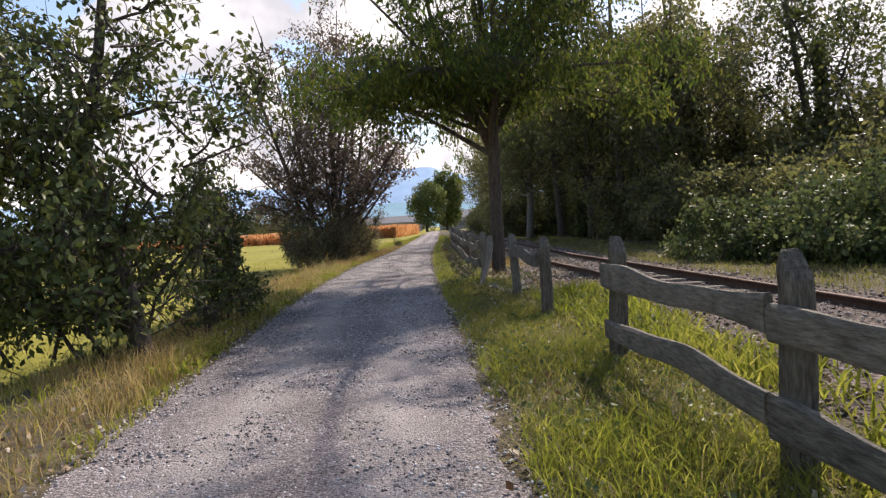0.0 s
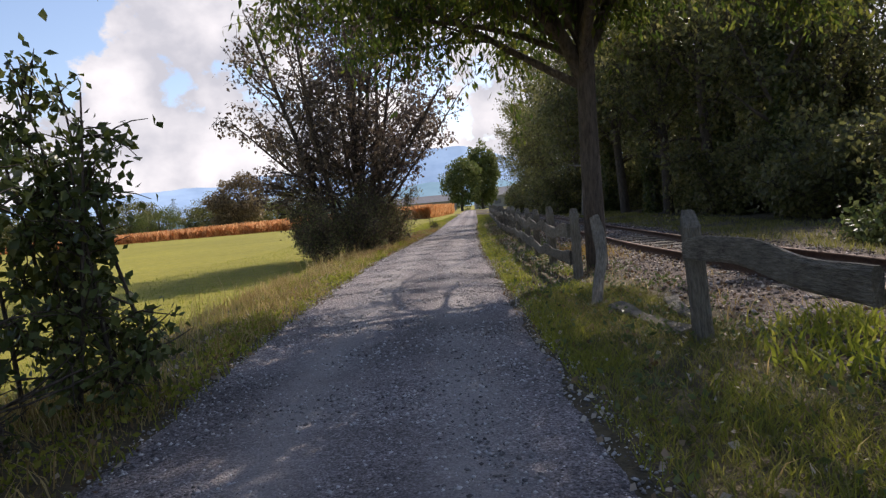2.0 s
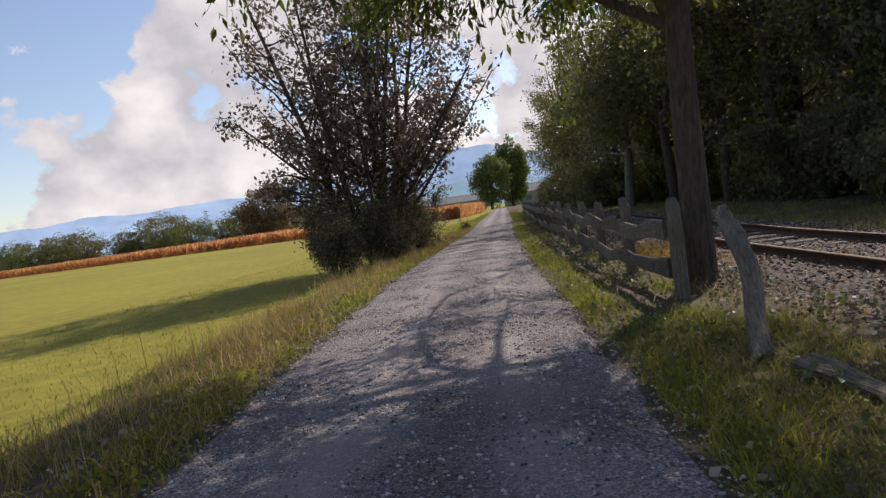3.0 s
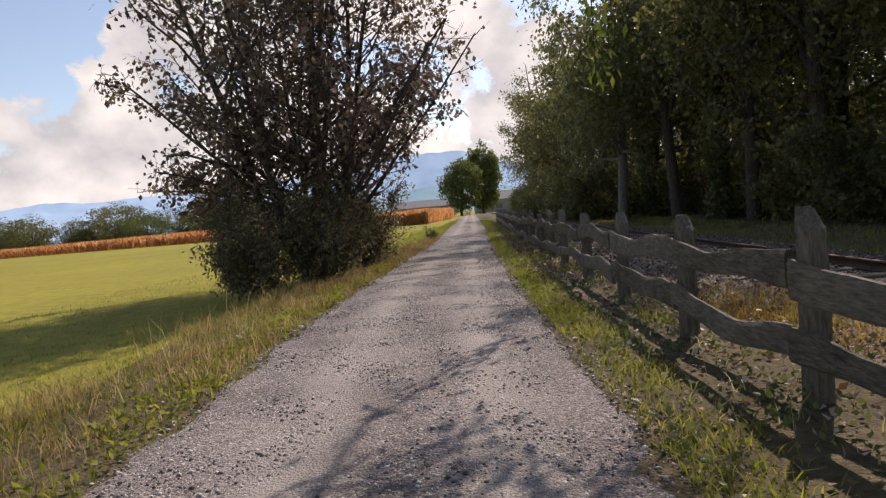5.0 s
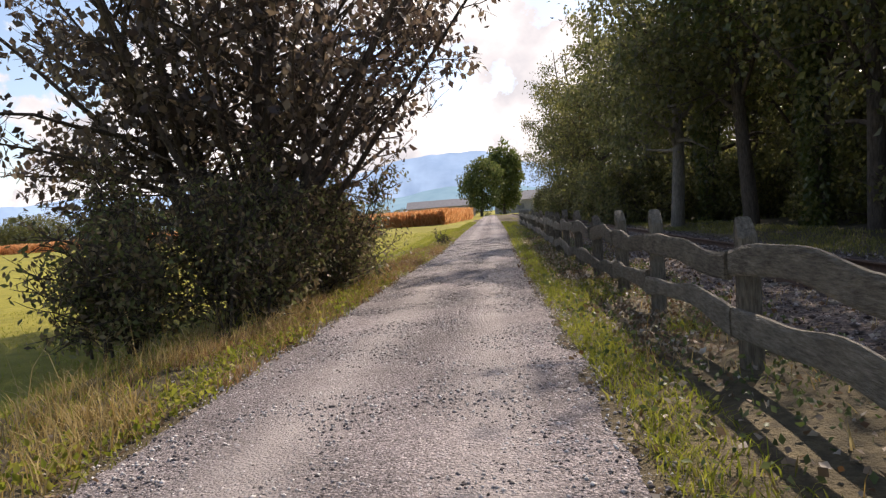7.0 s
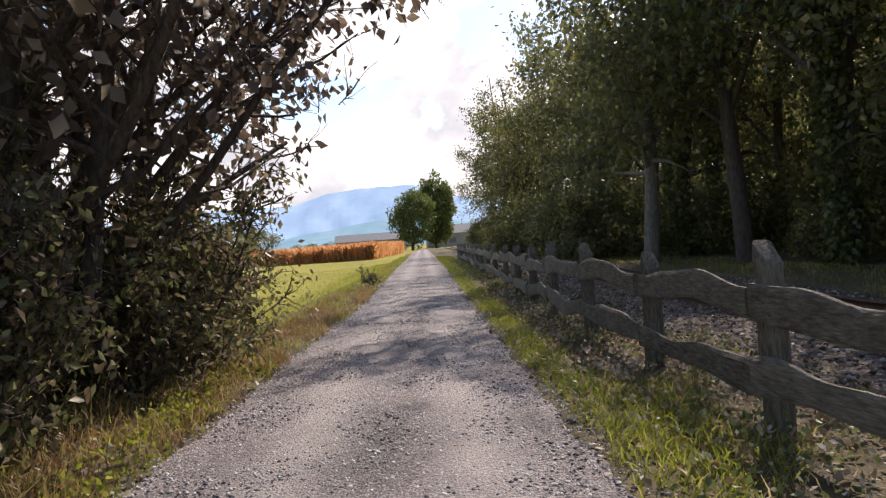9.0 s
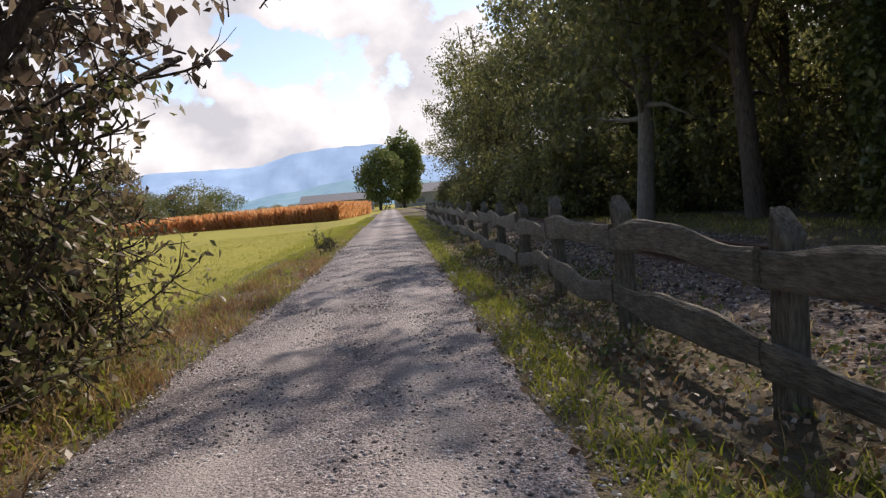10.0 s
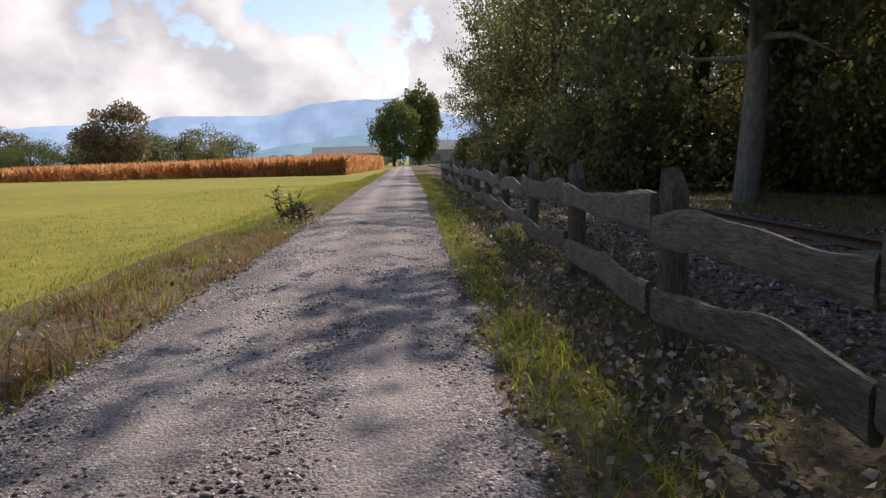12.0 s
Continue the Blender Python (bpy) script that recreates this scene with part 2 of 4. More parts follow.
# ---- mesh helpers ----
def from_arrays(name, verts, faces, mat, smooth=False):
    """Mesh from numpy vertices and equal-sized faces."""
    me = bpy.data.meshes.new(name)
    verts, faces = np.asarray(verts, float), np.asarray(faces, int)
    k = faces.shape[1]
    me.vertices.add(len(verts))
    me.vertices.foreach_set("co", verts.ravel())
    me.loops.add(faces.size)
    me.loops.foreach_set("vertex_index", faces.ravel())
    me.polygons.add(len(faces))
    me.polygons.foreach_set("loop_start", np.arange(len(faces)) * k)
    me.polygons.foreach_set("loop_total", np.full(len(faces), k))
    if smooth:
        me.polygons.foreach_set("use_smooth", np.ones(len(faces), bool))
    me.materials.append(mat)
    me.update(calc_edges=True)
    return me


def part(name, me, parent, label=""):
    ob = new(name, me)
    ob.parent = parent
    return tagged(ob, label)


def part_bm(name, bm, mat, parent, label=""):
    me = bpy.data.meshes.new(name)
    bm.to_mesh(me)
    bm.free()
    me.materials.append(mat)
    return part(name, me, parent, label)


def empty(name, at, label, category, group=""):
    ob = new(name)
    ob.location = at
    ob.empty_display_size = 0.2
    return tagged(ob, label, category, group)


def tubes(paths, sides=7):
    """Tapered tubes: paths are lists of (point, radius). Returns verts, quads."""
    V, F, base = [], [], 0
    ang = np.arange(sides) * 2 * np.pi / sides
    for p in paths:
        pts = np.array([q[0] for q in p], float)
        rad = np.array([q[1] for q in p], float)
        tan = np.gradient(pts, axis=0)
        tan /= np.linalg.norm(tan, axis=1)[:, None] + 1e-9
        ref = np.array([1.0, 0.13, 0.07]) if abs(tan[0][2]) > 0.7 else np.array([0.05, 0.1, 1.0])
        a = np.cross(tan, ref)
        a /= np.linalg.norm(a, axis=1)[:, None] + 1e-9
        b = np.cross(tan, a)
        ring = pts[:, None] + rad[:, None, None] * (np.cos(ang)[None, :, None] * a[:, None] + np.sin(ang)[None, :, None] * b[:, None])
        V.append(ring.reshape(-1, 3))
        n = len(p)
        i, j = np.meshgrid(np.arange(n - 1), np.arange(sides), indexing="ij")
        j2 = (j + 1) % sides
        F.append((base + np.stack([i * sides + j, i * sides + j2, (i + 1) * sides + j2, (i + 1) * sides + j], -1)).reshape(-1, 4))
        base += n * sides
    return np.concatenate(V), np.concatenate(F)


def leaves(rng, centres, size, droop=0.3, narrow=0.5):
    """One folded four-cornered leaf at each centre."""
    n = len(centres)
    d = rng.normal(size=(n, 3))
    d[:, 2] -= droop * 2
    d /= np.linalg.norm(d, axis=1)[:, None]
    r = rng.normal(size=(n, 3))
    s = np.cross(d, r)
    s /= np.linalg.norm(s, axis=1)[:, None] + 1e-9
    u = np.cross(d, s)
    L = (size * rng.uniform(0.6, 1.3, n))[:, None]
    w = L * narrow * 0.5
    root = centres
    tip = centres + d * L
    mid = centres + d * L * 0.45
    V = np.stack([root, mid + s * w + u * w * 0.35, tip, mid - s * w + u * w * 0.35], 1).reshape(-1, 3)
    k = np.arange(n)[:, None] * 4
    F = np.concatenate([k + np.array([[0, 1, 2]]), k + np.array([[0, 2, 3]])])
    return V, F


def limb(rng, start, way, length, r0, r1, bend, n=6, up=0.0):
    pts, p, d = [], np.array(start, float), np.array(way, float)
    d /= np.linalg.norm(d)
    for i in range(n + 1):
        pts.append((p.copy(), r0 + (r1 - r0) * i / n))
        d = d + rng.normal(size=3) * bend + np.array([0, 0, up])
        d /= np.linalg.norm(d)
        p = p + d * length / n
    return pts


def grow(rng, stems, n_limbs, limb_len, n_twigs, twig_len, limb_from=0.25, up=0.08, droop=0.0, rise=0.5, leafy=6, spread=0.13, shape=None):
    """Stems with limbs and twigs. Returns tube paths and the places of the leaves."""
    paths, spots = [], []
    for st in stems:
        pts = limb(rng, *st)
        paths.append(pts)
        P = np.array([q[0] for q in pts])
        for k in range(n_limbs):
            f = limb_from + (0.98 - limb_from) * (k + rng.uniform()) / n_limbs
            i = f * (len(P) - 1)
            i0 = min(int(i), len(P) - 2)
            at = P[i0] + (P[i0 + 1] - P[i0]) * (i - i0)
            ra = pts[i0][1]
            a = rng.uniform(0, 2 * np.pi)
            way = np.array([np.cos(a), np.sin(a), rise + rng.uniform(-0.25, 0.25)])
            ln = limb_len * (shape(f) if shape else 1.15 - 0.75 * f) * rng.uniform(0.7, 1.25)
            lp = limb(rng, at, way, ln, max(0.012, ra * 0.45), 0.008, 0.13, 6, up)
            paths.append(lp)
            Q = np.array([q[0] for q in lp])
            for _ in range(n_twigs):
                g = rng.uniform(0.2, 1.0) * (len(Q) - 1)
                g0 = min(int(g), len(Q) - 2)
                tw = Q[g0] + (Q[g0 + 1] - Q[g0]) * (g - g0)
                dirn = rng.normal(size=3) * 0.8 + (Q[g0 + 1] - Q[g0]) / (np.linalg.norm(Q[g0 + 1] - Q[g0]) + 1e-9)
                dirn[2] -= droop
                tp = limb(rng, tw, dirn, twig_len * rng.uniform(0.6, 1.3), 0.008, 0.003, 0.2, 3, -droop * 0.2)
                paths.append(tp)
                T = np.array([q[0] for q in tp])
                m = rng.poisson(leafy)
                if m:
                    h = rng.uniform(0.1, 1, m) * (len(T) - 1)
                    h0 = np.minimum(h.astype(int), len(T) - 2)
                    spots.append(T[h0] + (T[h0 + 1] - T[h0]) * (h - h0)[:, None] + rng.normal(size=(m, 3)) * spread * twig_len)
    return paths, np.concatenate(spots)


def tree(name, at, label, paths, spots, rng, leaf_size, leaf_mats, bark, droop=0.3, narrow=0.5, group="", category="tree", sides=6, crown="crown"):
    root = empty(name, at, label, category, group)
    cut = min(0.03, max(p[0][1] for p in paths) * 0.9)
    big = [p for p in paths if p[0][1] > cut]
    small = [p for p in paths if p[0][1] <= cut]
    stem = part("trunk", from_arrays("trunk", *tubes(big, 9), bark, True), root)
    if category in ("plant", "shrub"):
        tagged(stem, kind="stuff")
    if small:
        tagged(part("branching", from_arrays("branching", *tubes(small, 3), bark), root), kind="stuff")
    pick = rng.integers(0, len(leaf_mats), len(spots))
    for k, m in enumerate(leaf_mats):
        V, F = leaves(rng, spots[pick == k], leaf_size, droop, narrow)
        part(crown, from_arrays(crown, V, F, m), root)
    return root


def blob_spots(rng, n, lobes):
    """Leaf places near the shells of overlapping uneven lobes (centre, radii)."""
    out = []
    w = np.array([l[1][0] * l[1][2] for l in lobes], float)
    for l, k in zip(lobes, (n * w / w.sum()).astype(int)):
        d = rng.normal(size=(k, 3))
        d /= np.linalg.norm(d, axis=1)[:, None]
        r = rng.uniform(0.45, 1.0, k) ** 0.6 * (1 + 0.22 * np.sin(d[:, 0] * 7 + l[0][0]) * np.cos(d[:, 2] * 6 + l[0][1]))
        out.append(np.array(l[0]) + d * np.array(l[1]) * r[:, None])
    s = np.concatenate(out)
    return s[s[:, 2] > 0.05]


# ---- plan ----
ROAD_Y = [-40, 0, 5, 13, 22, 30, 39, 57, 110, 160]
ROAD_L = [-1.7, -1.9, -2.15, -2.45, -2.4, -1.9, -1.35, -0.85, 0.9, 2.6]
ROAD_R = [0.6, 0.57, 0.52, 0.45, 0.5, 0.68, 1.0, 1.75, 3.5, 5.2]
FENCE_Y = [-40, 0, 8, 14, 18.8, 21, 24, 29, 35, 38, 42, 60, 110, 160]
FENCE_X = [1.9, 1.7, 1.6, 1.5, 1.36, 1.43, 1.5, 1.6, 1.76, 1.95, 2.15, 2.9, 4.7, 6.4]


def road_l(y): return np.interp(y, ROAD_Y, ROAD_L)
def road_r(y): return np.interp(y, ROAD_Y, ROAD_R)
def fence_x(y): return np.interp(y, FENCE_Y, FENCE_X)


def ground_z(x, y):
    """Flat ground with a shallow dip beside the left verge and a ballast bed to the right."""
    x, y = np.asarray(x, float), np.asarray(y, float)
    s = np.clip((road_l(y) - 1.2 - x) / 1.8, 0, 1)
    dip = -0.28 * s * s * (3 - 2 * s)
    fade = np.clip((90 - y) / 40, 0, 1)
    b = np.clip((x - fence_x(y) - 0.3) / 0.9, 0, 1) * np.clip((fence_x(y) + 5.0 - x) / 0.9, 0, 1)
    und = 0.03 * np.sin(x * 0.9 + 1.3) * np.sin(y * 0.7) * np.clip((np.abs(x) - 2.5) / 2, 0, 1) * np.clip((120 - y) / 60, 0, 1)
    return dip * fade + 0.03 * b * fade + und


def strip(name, y0, y1, left, right, nx, step, lift, mat, label, jag=0.0, kind="structure", crown=0.0):
    """A ground strip between two lines, laid just above the ground sheet."""
    ys = np.arange(y0, y1 + step, step)
    rng = np.random.default_rng(len(name))
    V = []
    for y in ys:
        l, r = left(y), right(y)
        l += jag * (noise.noise((0.0, y * 1.3, 3.0)) + 0.6 * noise.noise((5.0, y * 5.1, 3.0)))
        r += jag * (noise.noise((9.0, y * 1.3, 3.0)) + 0.6 * noise.noise((15.0, y * 5.1, 3.0)))
        for k in range(nx + 1):
            u = k / nx
            x = l + (r - l) * u
            edge = min(u, 1 - u) * nx
            z = float(ground_z(x, y)) + (lift if edge >= 1 else 0.004) + crown * (1 - (2 * u - 1) ** 2)
            z += 0.012 * noise.noise((x * 2.2, y * 1.4, 0.0)) if edge >= 1 else 0
            V.append((x, y, z))
    n = len(ys)
    i, j = np.meshgrid(np.arange(n - 1), np.arange(nx), indexing="ij")
    w = nx + 1
    F = np.stack([i * w + j, i * w + j + 1, (i + 1) * w + j + 1, (i + 1) * w + j], -1).reshape(-1, 4)
    return tagged(new(name, from_arrays(name, V, F, mat, True)), label, name.replace("_", " "), kind=kind)


def build_ground():
    xs = np.unique(np.concatenate([np.linspace(-4200, -60, 16), np.linspace(-60, -12, 25), np.arange(-12, 14, 0.4), np.linspace(14, 60, 16), np.linspace(60, 4200, 16)]))
    ys = np.unique(np.concatenate([np.linspace(-600, -30, 8), np.arange(-30, 90, 0.8), np.linspace(90, 300, 30), np.linspace(300, 4400, 16)]))
    X, Y = np.meshgrid(xs, ys)
    V = np.stack([X, Y, ground_z(X, Y)], -1).reshape(-1, 3)
    w = len(xs)
    i, j = np.meshgrid(np.arange(len(ys) - 1), np.arange(w - 1), indexing="ij")
    F = np.stack([i * w + j, i * w + j + 1, (i + 1) * w + j + 1, (i + 1) * w + j], -1).reshape(-1, 4)
    tagged(new("ground", from_arrays("ground", V, F, M_MEADOW, True)), "short yellow-green meadow reaching the horizon", "meadow", kind="structure")
    strip("verge_left", -20, 110, lambda y: road_l(y) - 1.5 + 0.9 * np.clip((y - 40) / 20, 0, 1), lambda y: road_l(y) + 0.6, 8, 0.35, 0.012, M_VERGE, "dry grassy verge beside the gravel track", 0.2)
    strip("verge_right", -20, 150, lambda y: road_r(y) - 0.6, lambda y: fence_x(y) + 0.9, 6, 0.35, 0.014, M_VERGE, "grassy verge under the wooden fence", 0.1)
    strip("track_bed", -20, 150, lambda y: fence_x(y) + 0.7, lambda y: fence_x(y) + 4.2, 10, 0.3, 0.016, M_BALLAST, "brown stony ballast bed of the railway", 0.2)
    strip("railway_side", -30, 150, lambda y: fence_x(y) + 4.0, lambda y: fence_x(y) + 6.6, 8, 0.5, 0.012, M_VERGE, "patchy earthy grass strip between railway and forest", 0.3)
    strip("forest_floor", -30, 150, lambda y: fence_x(y) + 6.2, lambda y: fence_x(y) + 45, 20, 1.0, 0.02, M_FLOOR, "dark leaf-littered forest floor", 0.8)
    road = strip("road", -30, 165, road_l, road_r, 24, 0.2, 0.02, M_GRAVEL, "pale grey gravel farm track with wheel ruts", 0.16, crown=0.03)
    co = np.empty(len(road.data.vertices) * 3)
    road.data.vertices.foreach_get("co", co)
    co = co.reshape(-1, 3)
    u = (co[:, 0] - road_l(co[:, 1])) / (road_r(co[:, 1]) - road_l(co[:, 1]))
    worn = 1.25 * (np.exp(-((u - 0.33) / 0.1) ** 2) + np.exp(-((u - 0.72) / 0.09) ** 2))
    road.data.attributes.new("worn", "FLOAT", "POINT").data.foreach_set("value", worn)


build_ground()


def build_hills():
    def ridge(name, dist, prof, mat, label, seed):
        rng = np.random.default_rng(seed)
        az = np.linspace(-75, 75, 301)
        h = np.interp(az, [p[0] for p in prof], [p[1] for p in prof])
        h = h + 0.12 * np.array([noise.fractal((a * 0.22, seed, 0.0), 1.0, 2.0, 5) for a in az]) * np.clip(h, 0.4, 3)
        V = []
        for a, e in zip(az, h):
            for u in (0.0, 0.25, 0.5, 0.75, 1.0):
                d = dist * (0.86 + 0.14 * u) / math.cos(radians(a) * 0.55)
                wob = 1 + 0.02 * noise.noise((a * 0.6, u * 3, seed))
                V.append((d * wob * math.sin(radians(a)), d * wob * math.cos(radians(a)), -4 + (dist * math.tan(radians(max(e, 0.05))) + 5) * u ** 0.8))
        n = len(az)
        i, j = np.meshgrid(np.arange(n - 1), np.arange(4), indexing="ij")
        F = np.stack([i * 5 + j, i * 5 + j + 1, (i + 1) * 5 + j + 1, (i + 1) * 5 + j], -1).reshape(-1, 4)
        tagged(new(name, from_arrays(name, V, F, mat, True)), label, "mountain", kind="structure")
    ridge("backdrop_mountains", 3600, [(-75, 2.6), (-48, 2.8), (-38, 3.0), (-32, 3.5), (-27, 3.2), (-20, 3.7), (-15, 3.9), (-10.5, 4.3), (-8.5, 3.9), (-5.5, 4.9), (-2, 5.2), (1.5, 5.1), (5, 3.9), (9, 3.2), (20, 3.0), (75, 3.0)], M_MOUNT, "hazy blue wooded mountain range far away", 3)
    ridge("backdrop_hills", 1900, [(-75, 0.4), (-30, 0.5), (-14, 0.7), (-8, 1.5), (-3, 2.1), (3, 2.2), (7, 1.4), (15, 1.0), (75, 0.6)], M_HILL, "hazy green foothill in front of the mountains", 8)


build_hills()


# ---- fence ----
POSTS = [-4.5, -2.0, 0.4, 2.9, 5.5, 8.4, 10.7, 15.3, 17.3, 19.15, 21.45, 23.65, 26.0, 27.65, 29.55, 31.6, 33.6, 35.4, 37.75, 40.1]
while POSTS[-1] < 62:
    POSTS.append(POSTS[-1] + 2.4)
GAP = 7      # no rails between the post before the roadside tree and this one


def post_mesh(rng):
    """Square sawn post with chamfered edges and a slanted, worn top."""
    bm = bmesh.new()
    h, w, d = rng.uniform(0.93, 1.03), 0.068, 0.06
    rings = []
    for z, s in ((-0.25, 1.06), (0.0, 1.05), (0.3, 1.0), (0.62, 0.98), (h - 0.14, 0.97), (h - 0.05, 0.95), (h, 0.8)):
        ring = []
        for a, b in ((-1, -0.7), (-0.7, -1), (0.7, -1), (1, -0.7), (1, 0.7), (0.7, 1), (-0.7, 1), (-1, 0.7)):
            zz = z + (0.055 * b if z == h else 0.035 * b if z > h - 0.1 else 0)
            ring.append(bm.verts.new((a * w * s + rng.normal() * 0.003, b * d * s + rng.normal() * 0.003 + (0.008 if z == h else 0), zz)))
        rings.append(ring)
    for r0, r1 in zip(rings, rings[1:]):
        for k in range(8):
            bm.faces.new((r0[k], r0[(k + 1) % 8], r1[(k + 1) % 8], r1[k]))
    bm.faces.new(rings[-1])
    return bm


def rail_mesh(rng, length, h):
    """Waney-edged split plank along y, from 0 to length, its middle bowed up or down."""
    bm = bmesh.new()
    n, rings = 16, []
    ph, ph2 = rng.uniform(0, 6, 2)
    bow = rng.uniform(-0.05, 0.05)
    for i in range(n + 1):
        u = i / n
        mid = bow * math.sin(math.pi * u) + 0.014 * math.sin(5 * u + ph)
        top = h / 2 * (0.82 + 0.2 * math.sin(6.5 * u + ph) + 0.09 * math.sin(15 * u + ph2))
        bot = -h / 2 * (0.85 + 0.17 * math.sin(5.5 * u + ph2) + 0.07 * math.sin(13 * u + ph))
        t = 0.024 + 0.006 * math.sin(7 * u + ph2)
        x = 0.012 * math.sin(3 * u + ph)
        prof = ((-t, bot + 0.02), (-t * 0.6, bot), (t * 0.6, bot), (t, bot + 0.02), (t, top - 0.025), (t * 0.5, top), (-t * 0.5, top), (-t, top - 0.025))
        rings.append([bm.verts.new((x + a, u * length, mid + b)) for a, b in prof])
    for r0, r1 in zip(rings, rings[1:]):
        for k in range(8):
            bm.faces.new((r0[k], r1[k], r1[(k + 1) % 8], r0[(k + 1) % 8]))
    bm.faces.new(rings[0])
    bm.faces.new(rings[-1][::-1])
    return bm


def build_fence():
    rng = np.random.default_rng(5)
    root = empty("fence", (fence_x(0), 0, 0), "weathered grey wooden fence of wavy planks on square posts", "fence")
    ox = float(fence_x(0))
    for k, y in enumerate(POSTS):
        p = part_bm("post", post_mesh(rng), M_POST, root)
        x = float(fence_x(y))
        p.location = (x - ox, y, 0)
        p.rotation_euler = (rng.normal() * 0.02, rng.normal() * 0.02, rng.normal() * 0.06)
        if k + 1 < len(POSTS) and k + 1 != GAP:
            y2 = POSTS[k + 1]
            x2 = float(fence_x(y2))
            ln = math.hypot(y2 - y, x2 - x)
            if 5 < y < 8:
                continue
            for z, h in ((0.73, 0.22), (0.31, 0.22))[:1 if 8 < y < 10 else 2]:
                r = part_bm("rail", rail_mesh(rng, ln - 0.02, h * rng.uniform(0.9, 1.12)), M_WOOD, root)
                r.location = (x - ox - 0.085, y + 0.07, z + rng.normal() * 0.015)
                r.rotation_euler = (rng.normal() * 0.012, 0, -math.atan2(x2 - x, y2 - y))
    plank = new("leaning_plank", None)
    tagged(plank, "split grey plank leaning against the tree trunk", "plank")
    plank.location = (1.17, 12.6, 0.05)
    me = part_bm("board", rail_mesh(rng, 1.75, 0.17), M_WOOD, plank)
    me.matrix_basis = pose(0, 0, 0, 0, 0, -13) @ pose(0, 0, 0, 31) @ pose(0, 0, 0, 0, 60, 0)
    for x, y, rz, ln in ((1.5, 10.9, 8, 1.5), (1.75, 11.3, -6, 1.2)):
        f = empty("fallen_plank", (x, y, 0.06), "broken fence plank lying in the grass", "plank", "fallen planks")
        b = part_bm("board", rail_mesh(rng, ln, 0.17), M_WOOD, f)
        b.rotation_euler = (0, radians(80), radians(rz))


build_fence()


# ---- railway ----
def build_rails():
    prof = ((-0.055, 0.0), (0.055, 0.0), (0.055, 0.012), (0.012, 0.03), (0.012, 0.095), (0.034, 0.105), (0.034, 0.132), (-0.034, 0.132), (-0.034, 0.105), (-0.012, 0.095), (-0.012, 0.03), (-0.055, 0.012))
    ys = np.concatenate([np.arange(-20, 60, 1.0), np.arange(60, 151, 5.0)])
    for off in (1.85, 3.1):
        V = [(float(fence_x(y)) + off + a, y, 0.045 + b) for y in ys for a, b in prof]
        k = len(prof)
        i, j = np.meshgrid(np.arange(len(ys) - 1), np.arange(k), indexing="ij")
        F = np.stack([i * k + j, i * k + (j + 1) % k, (i + 1) * k + (j + 1) % k, (i + 1) * k + j], -1).reshape(-1, 4)
        tagged(new("rail_track", from_arrays("rail_track", V, F, M_RUST)), "rusty brown steel rail on the ballast", "rail", "railway rails")
    rng = np.random.default_rng(9)
    bm = bmesh.new()
    bmesh.ops.create_cube(bm, size=1.0)
    bmesh.ops.scale(bm, vec=(1.9, 0.2, 0.1), verts=bm.verts)
    bmesh.ops.bevel(bm, geom=bm.edges[:], offset=0.012, segments=1, affect="EDGES")
    first = None
    for k, y in enumerate(np.arange(-6, 60, 0.72)):
        m = pose(float(fence_x(y)) + 2.48, float(y), 0.012 + rng.normal() * 0.004, 0, 0, rng.normal() * 1.2)
        if first is None:
            me = bpy.data.meshes.new("sleeper")
            bm.to_mesh(me)
            me.materials.append(M_WOOD)
            first = tagged(new("sleeper", me), "old weathered wooden railway sleeper sunk in ballast", "sleeper", "railway sleepers")
            first.matrix_basis = m
        else:
            copy_thing(first, m)


build_rails()


